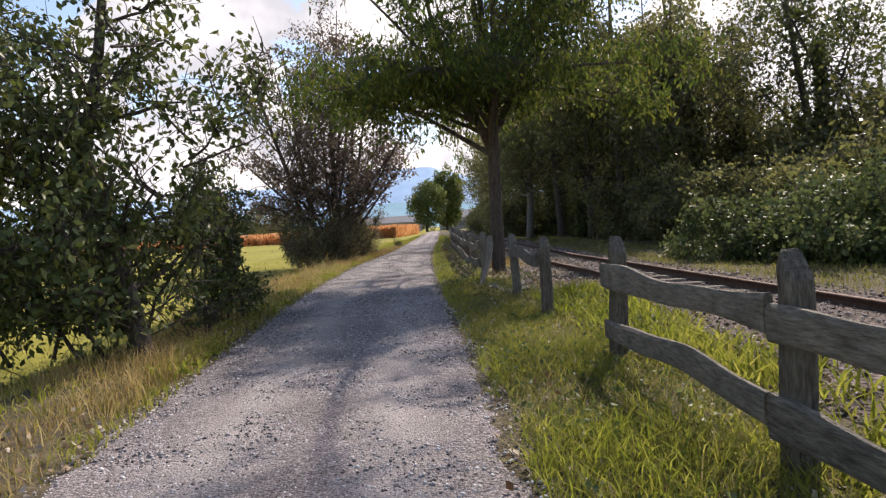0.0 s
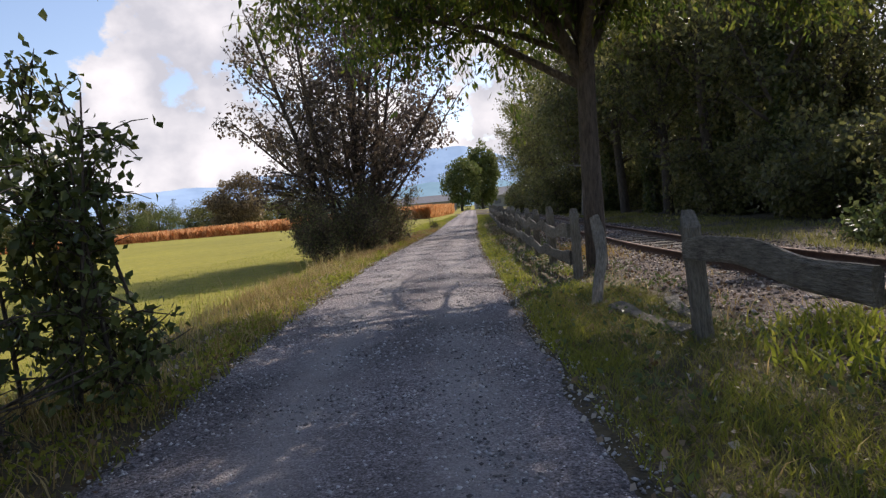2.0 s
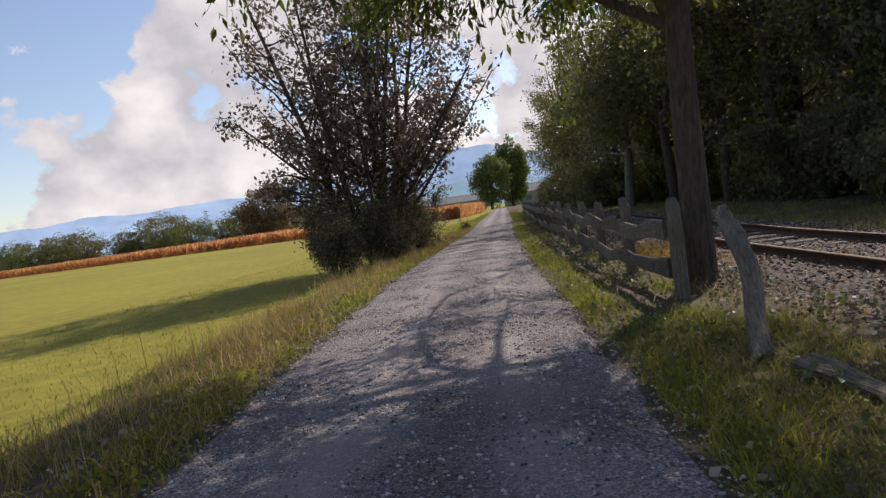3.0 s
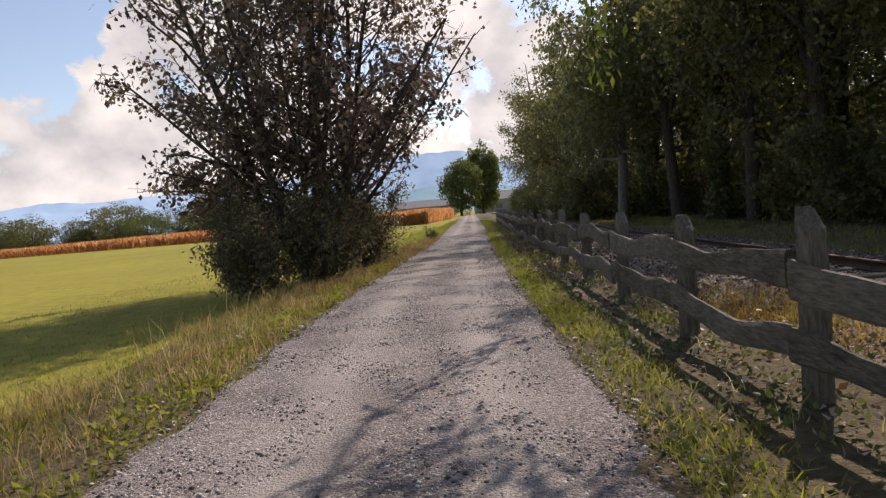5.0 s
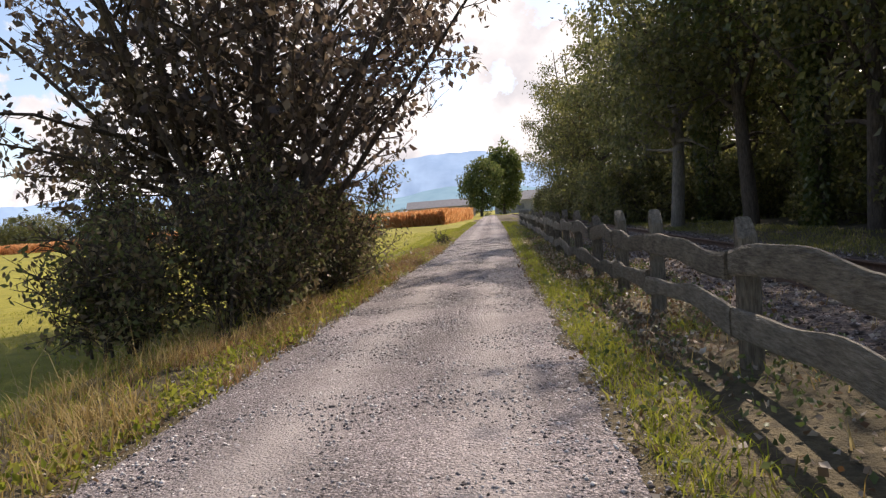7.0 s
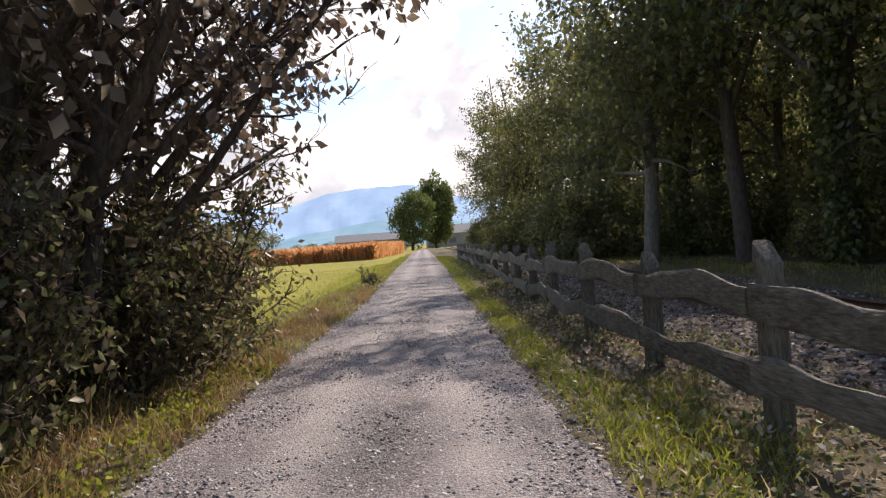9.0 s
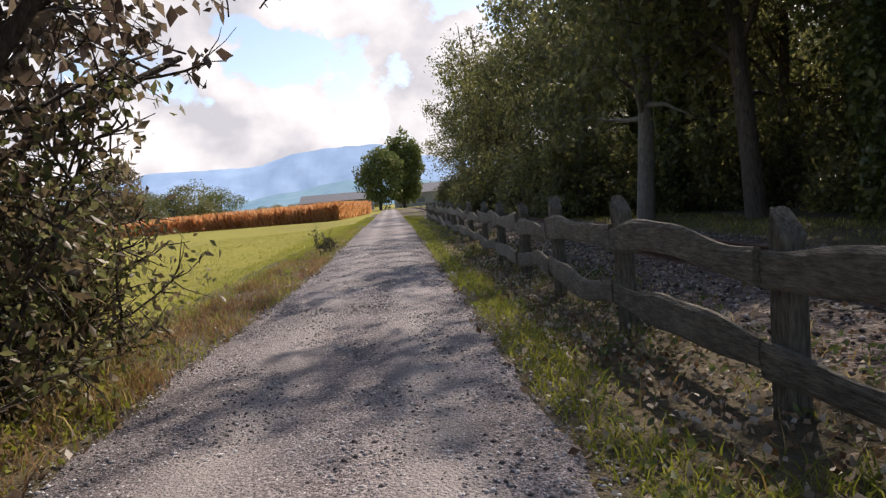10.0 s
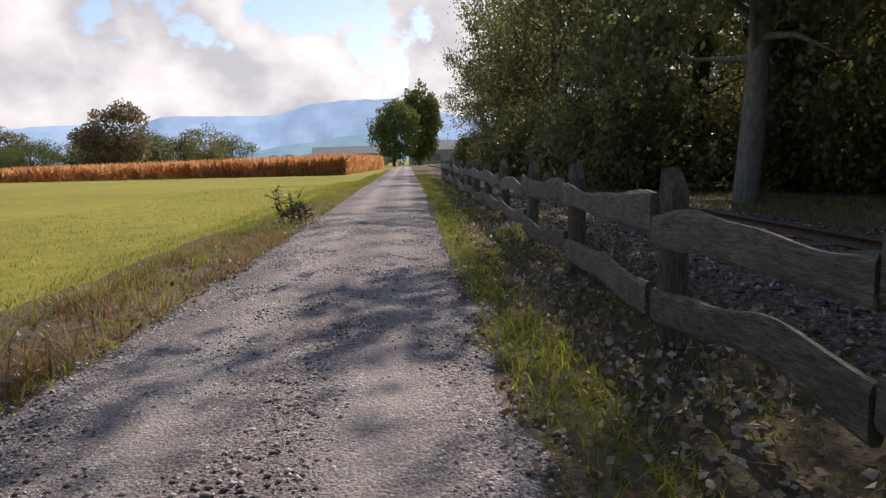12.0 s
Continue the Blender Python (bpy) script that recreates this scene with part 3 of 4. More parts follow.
# ---- trees ----
def build_left_trees():
    rng = np.random.default_rng(21)
    # leafy tree beside the start of the track, leaning trunk and low spreading limbs
    stems = [((0, 0, -0.1), (-0.28, 0, 1), 3.0, 0.12, 0.08, 0.05, 6), ((-0.25, 0, 1.0), (0.75, 0.1, 1), 3.4, 0.06, 0.015, 0.1, 6), ((-0.2, 0, 0.9), (-0.8, 0.2, 0.8), 3.4, 0.07, 0.015, 0.1, 6),
             ((-0.6, 0, 2.0), (0.1, 0.3, 1), 4.2, 0.08, 0.02, 0.08, 6), ((-0.5, 0, 1.6), (-0.6, -0.6, 0.7), 3.2, 0.05, 0.015, 0.12, 6), ((-0.6, 0, 2.2), (0.5, -0.4, 1), 3.8, 0.06, 0.015, 0.1, 6), ((-0.7, 0, 2.4), (-0.6, 0.5, 1), 4.0, 0.06, 0.015, 0.1, 6),
             ((-0.8, 0.1, 0.0), (-0.6, 0.1, 0.8), 2.4, 0.03, 0.01, 0.12, 6), ((-0.4, -0.1, 0.0), (-0.2, -0.5, 0.8), 2.1, 0.03, 0.01, 0.12, 6), ((-1.5, 0, 0.0), (-0.3, -0.3, 0.9), 2.4, 0.03, 0.01, 0.12, 6),
             ((-1.2, 0.3, 0.0), (0.1, 0.3, 0.9), 2.4, 0.03, 0.01, 0.12, 6), ((-0.2, 0.2, 0.0), (0.25, 0.5, 0.9), 2.0, 0.03, 0.01, 0.12, 6), ((-2.2, 0.2, 0.0), (-0.3, 0.2, 0.9), 2.3, 0.03, 0.01, 0.12, 6)]
    p, s = grow(rng, stems, 14, 1.25, 11, 0.5, 0.08, 0.03, 0.2, 0.3, 10.5, 0.24)
    edge = np.interp(s[:, 2], [0, 0.6, 1.6, 2.6, 9], [0.15, 0.35, 0.65, 1.25, 1.5])
    s = s[s[:, 0] < edge]
    p = [q for q in p if max(v[0][0] for v in q) < 1.5]
    tree("walnut_tree", (-3.1, 7.4, 0), "leafy olive-green tree leaning beside the gravel track", p, s, rng, 0.10, (M_LEAF_WALNUT, M_LEAF_BUSH), M_BARK, 0.5, 0.55)
    # lower leafy sapling clump behind it
    st = [((rng.uniform(-0.5, 0.3), rng.normal() * 0.3, -0.05), (rng.uniform(-0.2, 0.05), rng.normal() * 0.1, 1), rng.uniform(1.8, 2.7), 0.02, 0.006, 0.04, 6) for _ in range(10)]
    p, s = grow(rng, st, 9, 0.4, 6, 0.26, 0.08, 0.03, 0.1, 0.5, 8, 0.22)
    tree("sapling_clump", (-2.9, 10.2, -0.05), "young leafy green saplings on the grassy verge", p, s, rng, 0.085, (M_LEAF_WALNUT, M_LEAF_BUSH), M_BARK, 0.4, 0.6, category="shrub")
    # tall oval dark-leaved tree at the field edge, several upright stems
    stems = []
    for _ in range(9):
        bx, by = rng.uniform(-0.9, 0.8), rng.uniform(-1.3, 1.6)
        stems.append(((bx, by, -0.1), (bx * 0.14 + rng.normal() * 0.07, by * 0.08 + rng.normal() * 0.07, 1), rng.uniform(9, 12), rng.uniform(0.09, 0.15), 0.02, 0.03, 10))
    low = [((math.cos(a) * 0.5, math.sin(a) * 0.9, 0.8 + 0.35 * (k % 4)), (math.cos(a) * 0.8, math.sin(a) * 0.8, 0.95), rng.uniform(5, 7.5), 0.06, 0.012, 0.05, 8) for k, a in enumerate(np.arange(12) * 1.1)]
    low += [((-0.4, -0.3 * k, 1.3 + 0.3 * k), (-1, 0.25 * (k - 1.5), 0.38), 4.2, 0.045, 0.01, 0.06, 8, -0.04) for k in range(4)]
    low += [((0.7, 1.6, 1.8), (0.75, 0.8, 0.75), 4.6, 0.05, 0.012, 0.06, 8), ((0.6, 0.5, 2.5), (0.8, 0.2, 0.8), 4.2, 0.05, 0.012, 0.06, 8)]
    p, s = grow(rng, stems, 24, 3.0, 10, 0.65, 0.2, 0.05, 0.2, 0.5, 7.5, 0.2, shape=lambda f: 1.2 - 0.55 * f)
    p2, s2 = grow(rng, low, 13, 1.5, 7, 0.6, 0.1, 0.02, 0.2, 0.35, 7, 0.2)
    p, s = p + p2, np.concatenate([s, s2])

    def within(v, slack=0.0):
        """Oval crown; low down it stays clear of the track but hangs over the field."""
        left = np.interp(v[:, 2], [0.2, 0.9, 1.6, 2.4, 3.4, 5, 7, 9, 11, 12.3], [0.8, 1.4, 2.5, 3.6, 4.5, 4.8, 4.4, 3.4, 1.9, 0.4])
        right = np.interp(v[:, 2], [0.2, 1.6, 2.4, 4, 5, 7, 9, 11, 12.3], [1.1, 1.6, 2.3, 4.0, 4.4, 4.2, 3.3, 1.7, 0.3])
        rx = np.where(v[:, 0] > 0, right, left)
        wob = 1 + 0.16 * np.sin(v[:, 2] * 2.1 + v[:, 0]) * np.cos(v[:, 1] * 1.7 + v[:, 2] * 0.8)
        return (v[:, 0] / rx) ** 2 + (v[:, 1] / (left * 0.95)) ** 2 < (wob + slack) ** 2
    s = s[within(s) & (rng.uniform(0, 1, len(s)) < np.where(s[:, 1] > 0.8, 1.0, np.interp(s[:, 2], [1.2, 3.8], [0.25, 0.9])))]
    inside = [[v for v, ok in zip(q, within(np.array([v[0] for v in q]), 0.06)) if ok] for q in p]
    p = [q for q in inside if len(q) > 1]
    tree("alder_tree", (-3.9, 30.6, -0.15), "tall many-stemmed dark-leaved tree at the field edge", p, s, rng, 0.15, (M_LEAF_DARK,), M_BARK, 0.5, 0.66)
    # lower thicket round its foot
    for dx, dy, r in ((0.5, -2.2, 1.2), (-1.2, -1.4, 1.3), (0.75, -0.8, 1.4), (0.95, 0.5, 1.4), (0.85, 1.7, 1.3), (-0.2, 1.2, 1.2), (0.85, 2.7, 1.05), (0.3, 3.2, 1.2), (-0.6, -3.0, 1.1)):
        st = [((rng.normal() * 0.2, rng.normal() * 0.2, -0.05), (rng.normal() * 0.24, rng.normal() * 0.3, 1), r * rng.uniform(1.0, 2.0), 0.02, 0.006, 0.1, 5) for _ in range(9)]
        p, s = grow(rng, st, 9, 0.65, 7, 0.35, 0.05, 0.03, 0.1, 0.4, 8, 0.25)
        tree("shrub", (-3.9 + dx, 29.6 + dy, -0.1), "dry brownish shrub at the foot of the tall tree", p, s, rng, 0.085, (M_LEAF_PALE, M_LEAF_BROWN), M_BARK, 0.4, 0.5, "field-edge shrubs", "shrub")


def build_road_tree():
    rng = np.random.default_rng(33)
    trunk = limb(rng, (0, 0, -0.1), (0.0, 0.02, 1), 4.6, 0.175, 0.12, 0.02, 7)
    stems = [((0, 0, 3.0), (-0.5, -0.3, 1), 5.0, 0.11, 0.02, 0.09, 7), ((0, 0, 3.2), (0.6, 0.2, 1), 5.0, 0.11, 0.02, 0.09, 7),
             ((0, 0, 3.4), (0.1, -0.6, 1), 5.0, 0.1, 0.02, 0.09, 7), ((0, 0, 4.0), (-0.1, 0.5, 1.2), 5.0, 0.12, 0.02, 0.09, 7), ((0, 0, 2.9), (-0.9, 0.1, 0.75), 4.4, 0.07, 0.015, 0.09, 7), ((0, 0, 3.0), (-0.3, -0.9, 0.7), 4.2, 0.07, 0.015, 0.09, 7), ((0, 0, 3.3), (-0.9, -0.6, 0.9), 5.0, 0.07, 0.015, 0.09, 7)]
    stems += [((0, 0, 3.3 + 0.12 * k), (math.cos(a), math.sin(a), 0.75), 4.8, 0.06, 0.01, 0.06, 9, -0.12) for k, a in enumerate((3.0, 3.6, 4.2, 4.8, 2.5, 5.6, 0.3, 1.3))]
    stems += [((0, 0, 4.2), d, 8.0, 0.1, 0.015, 0.05, 9) for d in ((0.35, 0.1, 1), (0.8, -0.1, 1), (0.0, 0.15, 1), (0.5, -0.5, 1), (0.75, 0.4, 1))]
    p, s = grow(rng, stems, 11, 2.0, 13, 0.7, 0.25, 0.0, 0.35, 0.3, 13, 0.2)
    p = [q for q in p if min(v[0][2] for v in q) > 1.7] + [trunk]
    s = s[s[:, 2] > 1.9]
    # one long bough that hangs down beyond the fence
    bough = [((0, 0.3, 4.0), 0.06), ((-0.1, 2.0, 5.0), 0.045), ((-0.2, 4.0, 5.3), 0.03), ((-0.4, 5.6, 4.7), 0.016), ((-0.45, 6.0, 3.6), 0.008), ((-0.45, 6.05, 2.65), 0.004)]
    p.append(bough)
    k = rng.uniform(2.6, 5, 170)
    B = np.array([q[0] for q in bough])
    k0 = k.astype(int)
    s = np.concatenate([s, B[k0] + (B[np.minimum(k0 + 1, 5)] - B[k0]) * (k - k0)[:, None] + rng.normal(size=(170, 3)) * np.array((0.1, 0.1, 0.08))])
    tree("ash_tree", (1.9, 16.0, 0), "green roadside tree with drooping leaves by the fence", p, s, rng, 0.15, (M_LEAF_GREEN,), M_BARK, 0.9, 0.36)


build_left_trees()
build_road_tree()


def build_forest():
    rng = np.random.default_rng(44)
    kinds = []
    for v in range(4):
        h = (13, 15, 12, 14)[v]
        stems = [((0, 0, -0.1), (rng.normal() * 0.04, rng.normal() * 0.04, 1), h, 0.26, 0.03, 0.025, 10)]
        stems += [((0, 0, h * f), (math.cos(a) * 0.8, math.sin(a) * 0.8, 1), h * 0.4, 0.08, 0.015, 0.06, 6) for f, a in ((0.25, 0.5), (0.3, 2.6), (0.38, 4.4), (0.45, 1.4), (0.5, 5.6))]
        p, s = grow(rng, stems, 15, 2.3, 8, 1.0, 0.2, 0.0, 0.2, 0.25, 9, 0.28)
        t = tree("forest_tree", (0, 0, 0), "tall leafy forest tree in deep shade", p, s, rng, 0.22, ((M_LEAF_FOREST,), (M_LEAF_WALNUT,), (M_LEAF_PALE,), (M_LEAF_FOREST,))[v], (M_BARK, M_BARK, M_PALE, M_BARK)[v], 0.5, 0.6, "forest trees")
        if v < 2:
            # ivy sleeve climbing the trunk
            n = 5200
            z = 8.5 * rng.uniform(0, 1, n) ** 1.2
            a = rng.uniform(0, 6.28, n)
            r = (0.36 + 0.10 * np.sin(z * 1.7 + a) + 0.06 * np.sin(3 * a + z)) * np.clip(1.2 - z / 11, 0.3, 1) * rng.uniform(0.8, 1.2, n)
            V, F = leaves(rng, np.stack([np.cos(a) * r, np.sin(a) * r, z], 1), 0.15, 0.6, 0.8)
            part("ivy", from_arrays("ivy", V, F, M_LEAF_WALNUT), t, "dark green ivy round the trunk")
        kinds.append(t)
    spots = [(10.7, 27.5), (9.6, 38.4), (7.6, 44.9), (10.4, 33.0), (9.9, 48.0), (9.0, 54.0), (9.6, 60.0), (9.5, 67.0), (10.0, 75.0), (10.2, 84.0), (10.8, 94.0), (11.4, 105.0),
             (13.0, 29.5), (12.0, 35.0), (13.0, 40.5), (12.6, 46.0), (13.4, 52.0), (13.0, 58.0), (13.6, 64.0), (14.0, 72.0),
             (16.5, 33.0), (17.0, 39.0), (17.0, 46.0), (17.5, 54.0), (18.0, 62.0), (19.0, 30.0), (22.0, 56.0), (22.0, 63.0), (22.5, 70.0), (18.5, 80.0), (16.0, 90.0), (25.0, 60.0), (26.0, 75.0), (9.2, 42.0), (9.4, 35.4)]
    for k, (x, y) in enumerate(spots):
        sc = rng.uniform(0.85, 1.12) * (1.06 if 40 < y < 63 and x < 12 else 0.92 if x > 12 else 1.0)
        m = pose(x, y, 0, rng.normal() * 1.5, rng.normal() * 1.5, rng.uniform(0, 360)) @ Matrix.Diagonal((sc, sc, sc, 1))
        if k < 4:
            kinds[k].matrix_basis = m
        else:
            t = copy_thing(kinds[3 if k > 32 else 2 if k == 5 else k % 4], pose(0, 0, 0))
            t.matrix_basis = m
    # understorey shrubs along the edge
    shr = []
    for v in range(3):
        st = [((rng.normal() * 0.4, rng.normal() * 0.4, -0.05), (rng.normal() * 0.55, rng.normal() * 0.55, 1), rng.uniform(1.8, 3.2), 0.035, 0.008, 0.1, 6) for _ in range(10)]
        p, s = grow(rng, st, 9, 0.95, 7, 0.55, 0.05, 0.0, 0.15, 0.3, 11, 0.3)
        shr.append(tree("forest_shrub", (0, 0, 0), "dense shady shrub under the forest edge", p, s, rng, 0.15, (M_LEAF_FOREST,), M_BARK, 0.4, 0.6, "forest shrubs", "shrub"))
    n = 0
    for y in np.arange(15, 100, 2.6):
        for row in range(4):
            x = float(fence_x(y)) + 9.3 + row * 3.2 + rng.normal() * 0.5
            sc = rng.uniform(0.8, 1.3) * (0.9, 1.2, 1.6, 2.0)[row]
            if row > 1 and y < 26:
                continue
            m = pose(x, float(y) + rng.normal() * 0.5, 0, 0, 0, rng.uniform(0, 360)) @ Matrix.Diagonal((sc, sc, sc, 1))
            if n < 3:
                shr[n].matrix_basis = m
            else:
                copy_thing(shr[n % 3], pose(0, 0, 0)).matrix_basis = m
            n += 1
    # low leafy edge farther along, down to the ground
    for y in np.arange(50, 108, 2.4):
        sc = rng.uniform(0.95, 1.45)
        copy_thing(shr[int(y) % 3], pose(0, 0, 0)).matrix_basis = pose(float(fence_x(y)) + 5.6 + rng.normal() * 0.4, float(y), 0, 0, 0, rng.uniform(0, 360)) @ Matrix.Diagonal((sc, sc, sc, 1))
    # pale-leaved bramble bushes near the start
    for x, y, r in ((8.6, 12.6, 1.3), (9.6, 14.6, 1.4), (7.9, 15.6, 1.0), (10.2, 11.0, 1.6), (11.5, 13.0, 1.9)):
        st = [((rng.normal() * 0.5, rng.normal() * 0.5, -0.05), (rng.normal() * 0.8, rng.normal() * 0.8, 1), r * 1.5, 0.02, 0.006, 0.16, 6) for _ in range(12)]
        p, s = grow(rng, st, 9, 0.8, 7, 0.4, 0.05, -0.05, 0.3, 0.2, 12, 0.3)
        tree("bramble_bush", (x, y, 0), "pale green bramble bush in sunlight by the forest", p, s, rng, 0.12, (M_LEAF_BUSH,), M_BARK, 0.3, 0.65, "bramble bushes", "bush")


build_forest()


def build_far_trees():
    rng = np.random.default_rng(55)

    def far(name, at, h, w, mat, label, n, trunk, group=""):
        root = empty(name, at, label, "tree", group)
        part("trunk", from_arrays("trunk", *tubes([limb(rng, (0, 0, -0.2), (0, 0, 1), h * 0.6, trunk, trunk * 0.4, 0.03, 5)] +
             [limb(rng, (0, 0, h * 0.2), (math.cos(a), math.sin(a), 1), h * 0.35, trunk * 0.5, 0.03, 0.06, 4) for a in range(5)], 7), M_BARK, True), root)
        lobes = [((0, 0, h * 0.52), (w * 0.42, w * 0.42, h * 0.44))]
        for _ in range(9):
            a, f = rng.uniform(0, 6.28), rng.uniform(0.16, 0.88)
            rr = w * 0.32 * (1 - abs(f - 0.5))
            lobes.append(((math.cos(a) * rr, math.sin(a) * rr, h * f), (w * 0.2, w * 0.2, h * 0.14)))
        V, F = leaves(rng, blob_spots(rng, n, lobes), 0.5 * max(0.6, h / 14), 0.3, 0.7)
        part("crown", from_arrays("crown", V, F, mat), root)
        return root
    far("round_tree", (2.0, 158, 0), 12.5, 12, M_LEAF_FAR, "dark round-crowned tree at the end of the track", 9000, 0.35)
    far("poplar_tree", (7.2, 166, 0), 17, 10, M_LEAF_FAR, "taller lighter green tree at the end of the track", 9000, 0.35)
    far("lone_field_tree", (-57, 180, 0), 15.5, 17, M_LEAF_BROWN, "large dark tree standing behind the maize field", 12000, 0.5)
    base = far("hedge_tree", (-110, 240, 0), 9, 12, M_LEAF_FAR, "rounded green tree in a distant hedge row", 4000, 0.3, "hedge row trees")
    base2 = far("hedge_tree", (-80, 236, 0), 12, 13, M_LEAF_FOREST, "rounded dark tree in a distant hedge row", 5000, 0.3, "hedge row trees")
    for k in range(40):
        x = -260 + k * 5.3 + rng.normal() * 3
        sc = rng.uniform(0.8, 1.5)
        copy_thing((base, base2)[k % 2], pose(0, 0, 0)).matrix_basis = pose(x, 262 - 0.1 * x * 0.3 + rng.normal() * 8, 0, 0, 0, rng.uniform(0, 360)) @ Matrix.Diagonal((sc * 1.3, sc * 1.3, sc, 1))
    for k in range(14):
        sc = rng.uniform(0.25, 0.5)
        copy_thing((base, base2)[k % 2], pose(0, 0, 0)).matrix_basis = pose(-52 + k * 4 + rng.normal(), 245 + rng.normal() * 8, 0, 0, 0, rng.uniform(0, 360)) @ Matrix.Diagonal((sc * 1.6, sc * 1.6, sc, 1))


build_far_trees()


# ---- maize field, buildings, pylon ----
def build_maize():
    rng = np.random.default_rng(66)
    n = 40000
    u = rng.uniform(0, 1, n) ** 1.6
    depth = rng.uniform(0, 1, n) ** 1.5
    x = -3.2 - 230 * u ** 1.2
    y = 90 + (-3.2 - x) * 0.55 + depth * 40
    x = x + depth * 4.0 * (u < 0.2)
    keep = x < road_l(y) - 1.6
    x, y = x[keep], y[keep]
    n = len(x)
    h = rng.uniform(1.25, 1.95, n)
    base = np.stack([x, y, np.zeros(n)], 1)
    V, F = [], []
    k = 0
    for tuft in range(5):
        a = rng.uniform(0, 6.28, n)
        z0 = h * rng.uniform(0.0, 0.75, n)
        z1 = np.minimum(h, z0 + h * rng.uniform(0.3, 0.6, n))
        w = 0.16
        side = np.stack([np.cos(a), np.sin(a), np.zeros(n)], 1) * w
        lean = np.stack([rng.normal(size=n), rng.normal(size=n), np.zeros(n)], 1) * 0.22
        p0 = base + np.stack([np.zeros(n), np.zeros(n), z0], 1)
        p1 = base + lean + np.stack([np.zeros(n), np.zeros(n), z1], 1)
        V.append(np.stack([p0 - side * 0.6, p0 + side * 0.6, p1], 1).reshape(-1, 3))
        F.append(k + np.arange(n * 3).reshape(-1, 3))
        k += n * 3
    tagged(new("maize", from_arrays("maize", np.concatenate(V), np.concatenate(F), M_CORN)), "dry reddish-brown maize crop standing across the field", "crop", kind="stuff")


build_maize()


def build_buildings():
    def barn(at, size, label, rz=0.0):
        lx, ly, lz, rh = size
        root = empty("barn", at, label, "building", "distant farm buildings")
        root.rotation_euler = (0, 0, radians(rz))
        bm = bmesh.new()
        bmesh.ops.create_cube(bm, size=1.0, matrix=Matrix.Translation((0, 0, lz / 2)) @ Matrix.Diagonal((lx, ly, lz, 1)))
        part_bm("wall", bm, M_WALL, root)
        bm = bmesh.new()
        a = [bm.verts.new(v) for v in ((-lx / 2 - 0.5, -ly / 2 - 0.5, lz), (lx / 2 + 0.5, -ly / 2 - 0.5, lz), (lx / 2 + 0.5, ly / 2 + 0.5, lz), (-lx / 2 - 0.5, ly / 2 + 0.5, lz), (-lx / 2 - 0.5, 0, lz + rh), (lx / 2 + 0.5, 0, lz + rh))]
        for f in ((0, 1, 5, 4), (2, 3, 4, 5), (0, 4, 3), (1, 2, 5), (0, 3, 2, 1)):
            bm.faces.new([a[i] for i in f])
        part_bm("roof", bm, M_ROOF, root)
        for k in range(int(lx // 4)):
            bm = bmesh.new()
            bmesh.ops.create_cube(bm, size=1.0, matrix=Matrix.Translation((-lx / 2 + 2 + k * 4, -ly / 2 - 0.02, lz * 0.5)) @ Matrix.Diagonal((1.6, 0.1, lz * 0.4, 1)))
            part_bm("window", bm, M_ROOF, root)
    barn((14, 185, 0), (16, 9, 3.2, 2.2), "low grey farm building behind the trees")
    barn((-8, 200, 0), (18, 10, 3.0, 2.0), "long low shed beside the far trees")
    root = empty("pylon", (-235, 560, 0), "grey steel lattice power pylon far off", "pylon")
    paths = []
    for sx, sy in ((-1, -1), (1, -1), (1, 1), (-1, 1)):
        paths.append([((sx * 3, sy * 3, 0), 0.18), ((sx * 0.6, sy * 0.6, 30), 0.12)])
    for k in range(8):
        z0, z1 = k * 3.75, (k + 1) * 3.75
        w0, w1 = 3 - 2.4 * z0 / 30, 3 - 2.4 * z1 / 30
        paths += [[((-w0, -w0, z0), 0.08), ((w1, -w1, z1), 0.08)], [((w0, -w0, z0), 0.08), ((-w1, -w1, z1), 0.08)]]
    part("tower", from_arrays("tower", *tubes(paths, 5), M_STEEL), root)
    for z, w in ((21, 4.5), (25, 3.8), (29, 3)):
        part("cross_arm", from_arrays("cross_arm", *tubes([[((-w, 0, z), 0.12), ((0, 0, z + 0.6), 0.2), ((w, 0, z), 0.12)]], 5), M_STEEL), root)


build_buildings()


# ---- grass, stones, litter ----
def blades(name, label, rng, x, y, h, w, mat, lean=0.35, z=None):
    n = len(x)
    z = ground_z(x, y) if z is None else z
    base = np.stack([x, y, z], 1)
    a = rng.uniform(0, 6.28, n)
    side = np.stack([np.cos(a), np.sin(a), np.zeros(n)], 1) * (w * rng.uniform(0.6, 1.3, n))[:, None]
    l = np.stack([rng.normal(size=n), rng.normal(size=n), np.zeros(n)], 1) * (lean * h)[:, None]
    up = np.stack([np.zeros(n), np.zeros(n), h], 1)
    mid = base + up * 0.55 + l * 0.3
    tip = base + up * 0.95 + l
    V = np.stack([base - side, base + side, mid + side * 0.75, mid - side * 0.75, tip], 1).reshape(-1, 3)
    k = np.arange(n)[:, None] * 5
    F = np.concatenate([k + np.array([[0, 1, 2]]), k + np.array([[0, 2, 3]]), k + np.array([[3, 2, 4]])])
    return tagged(new(name, from_arrays(name, V, F, mat)), label, "grass", kind="stuff")


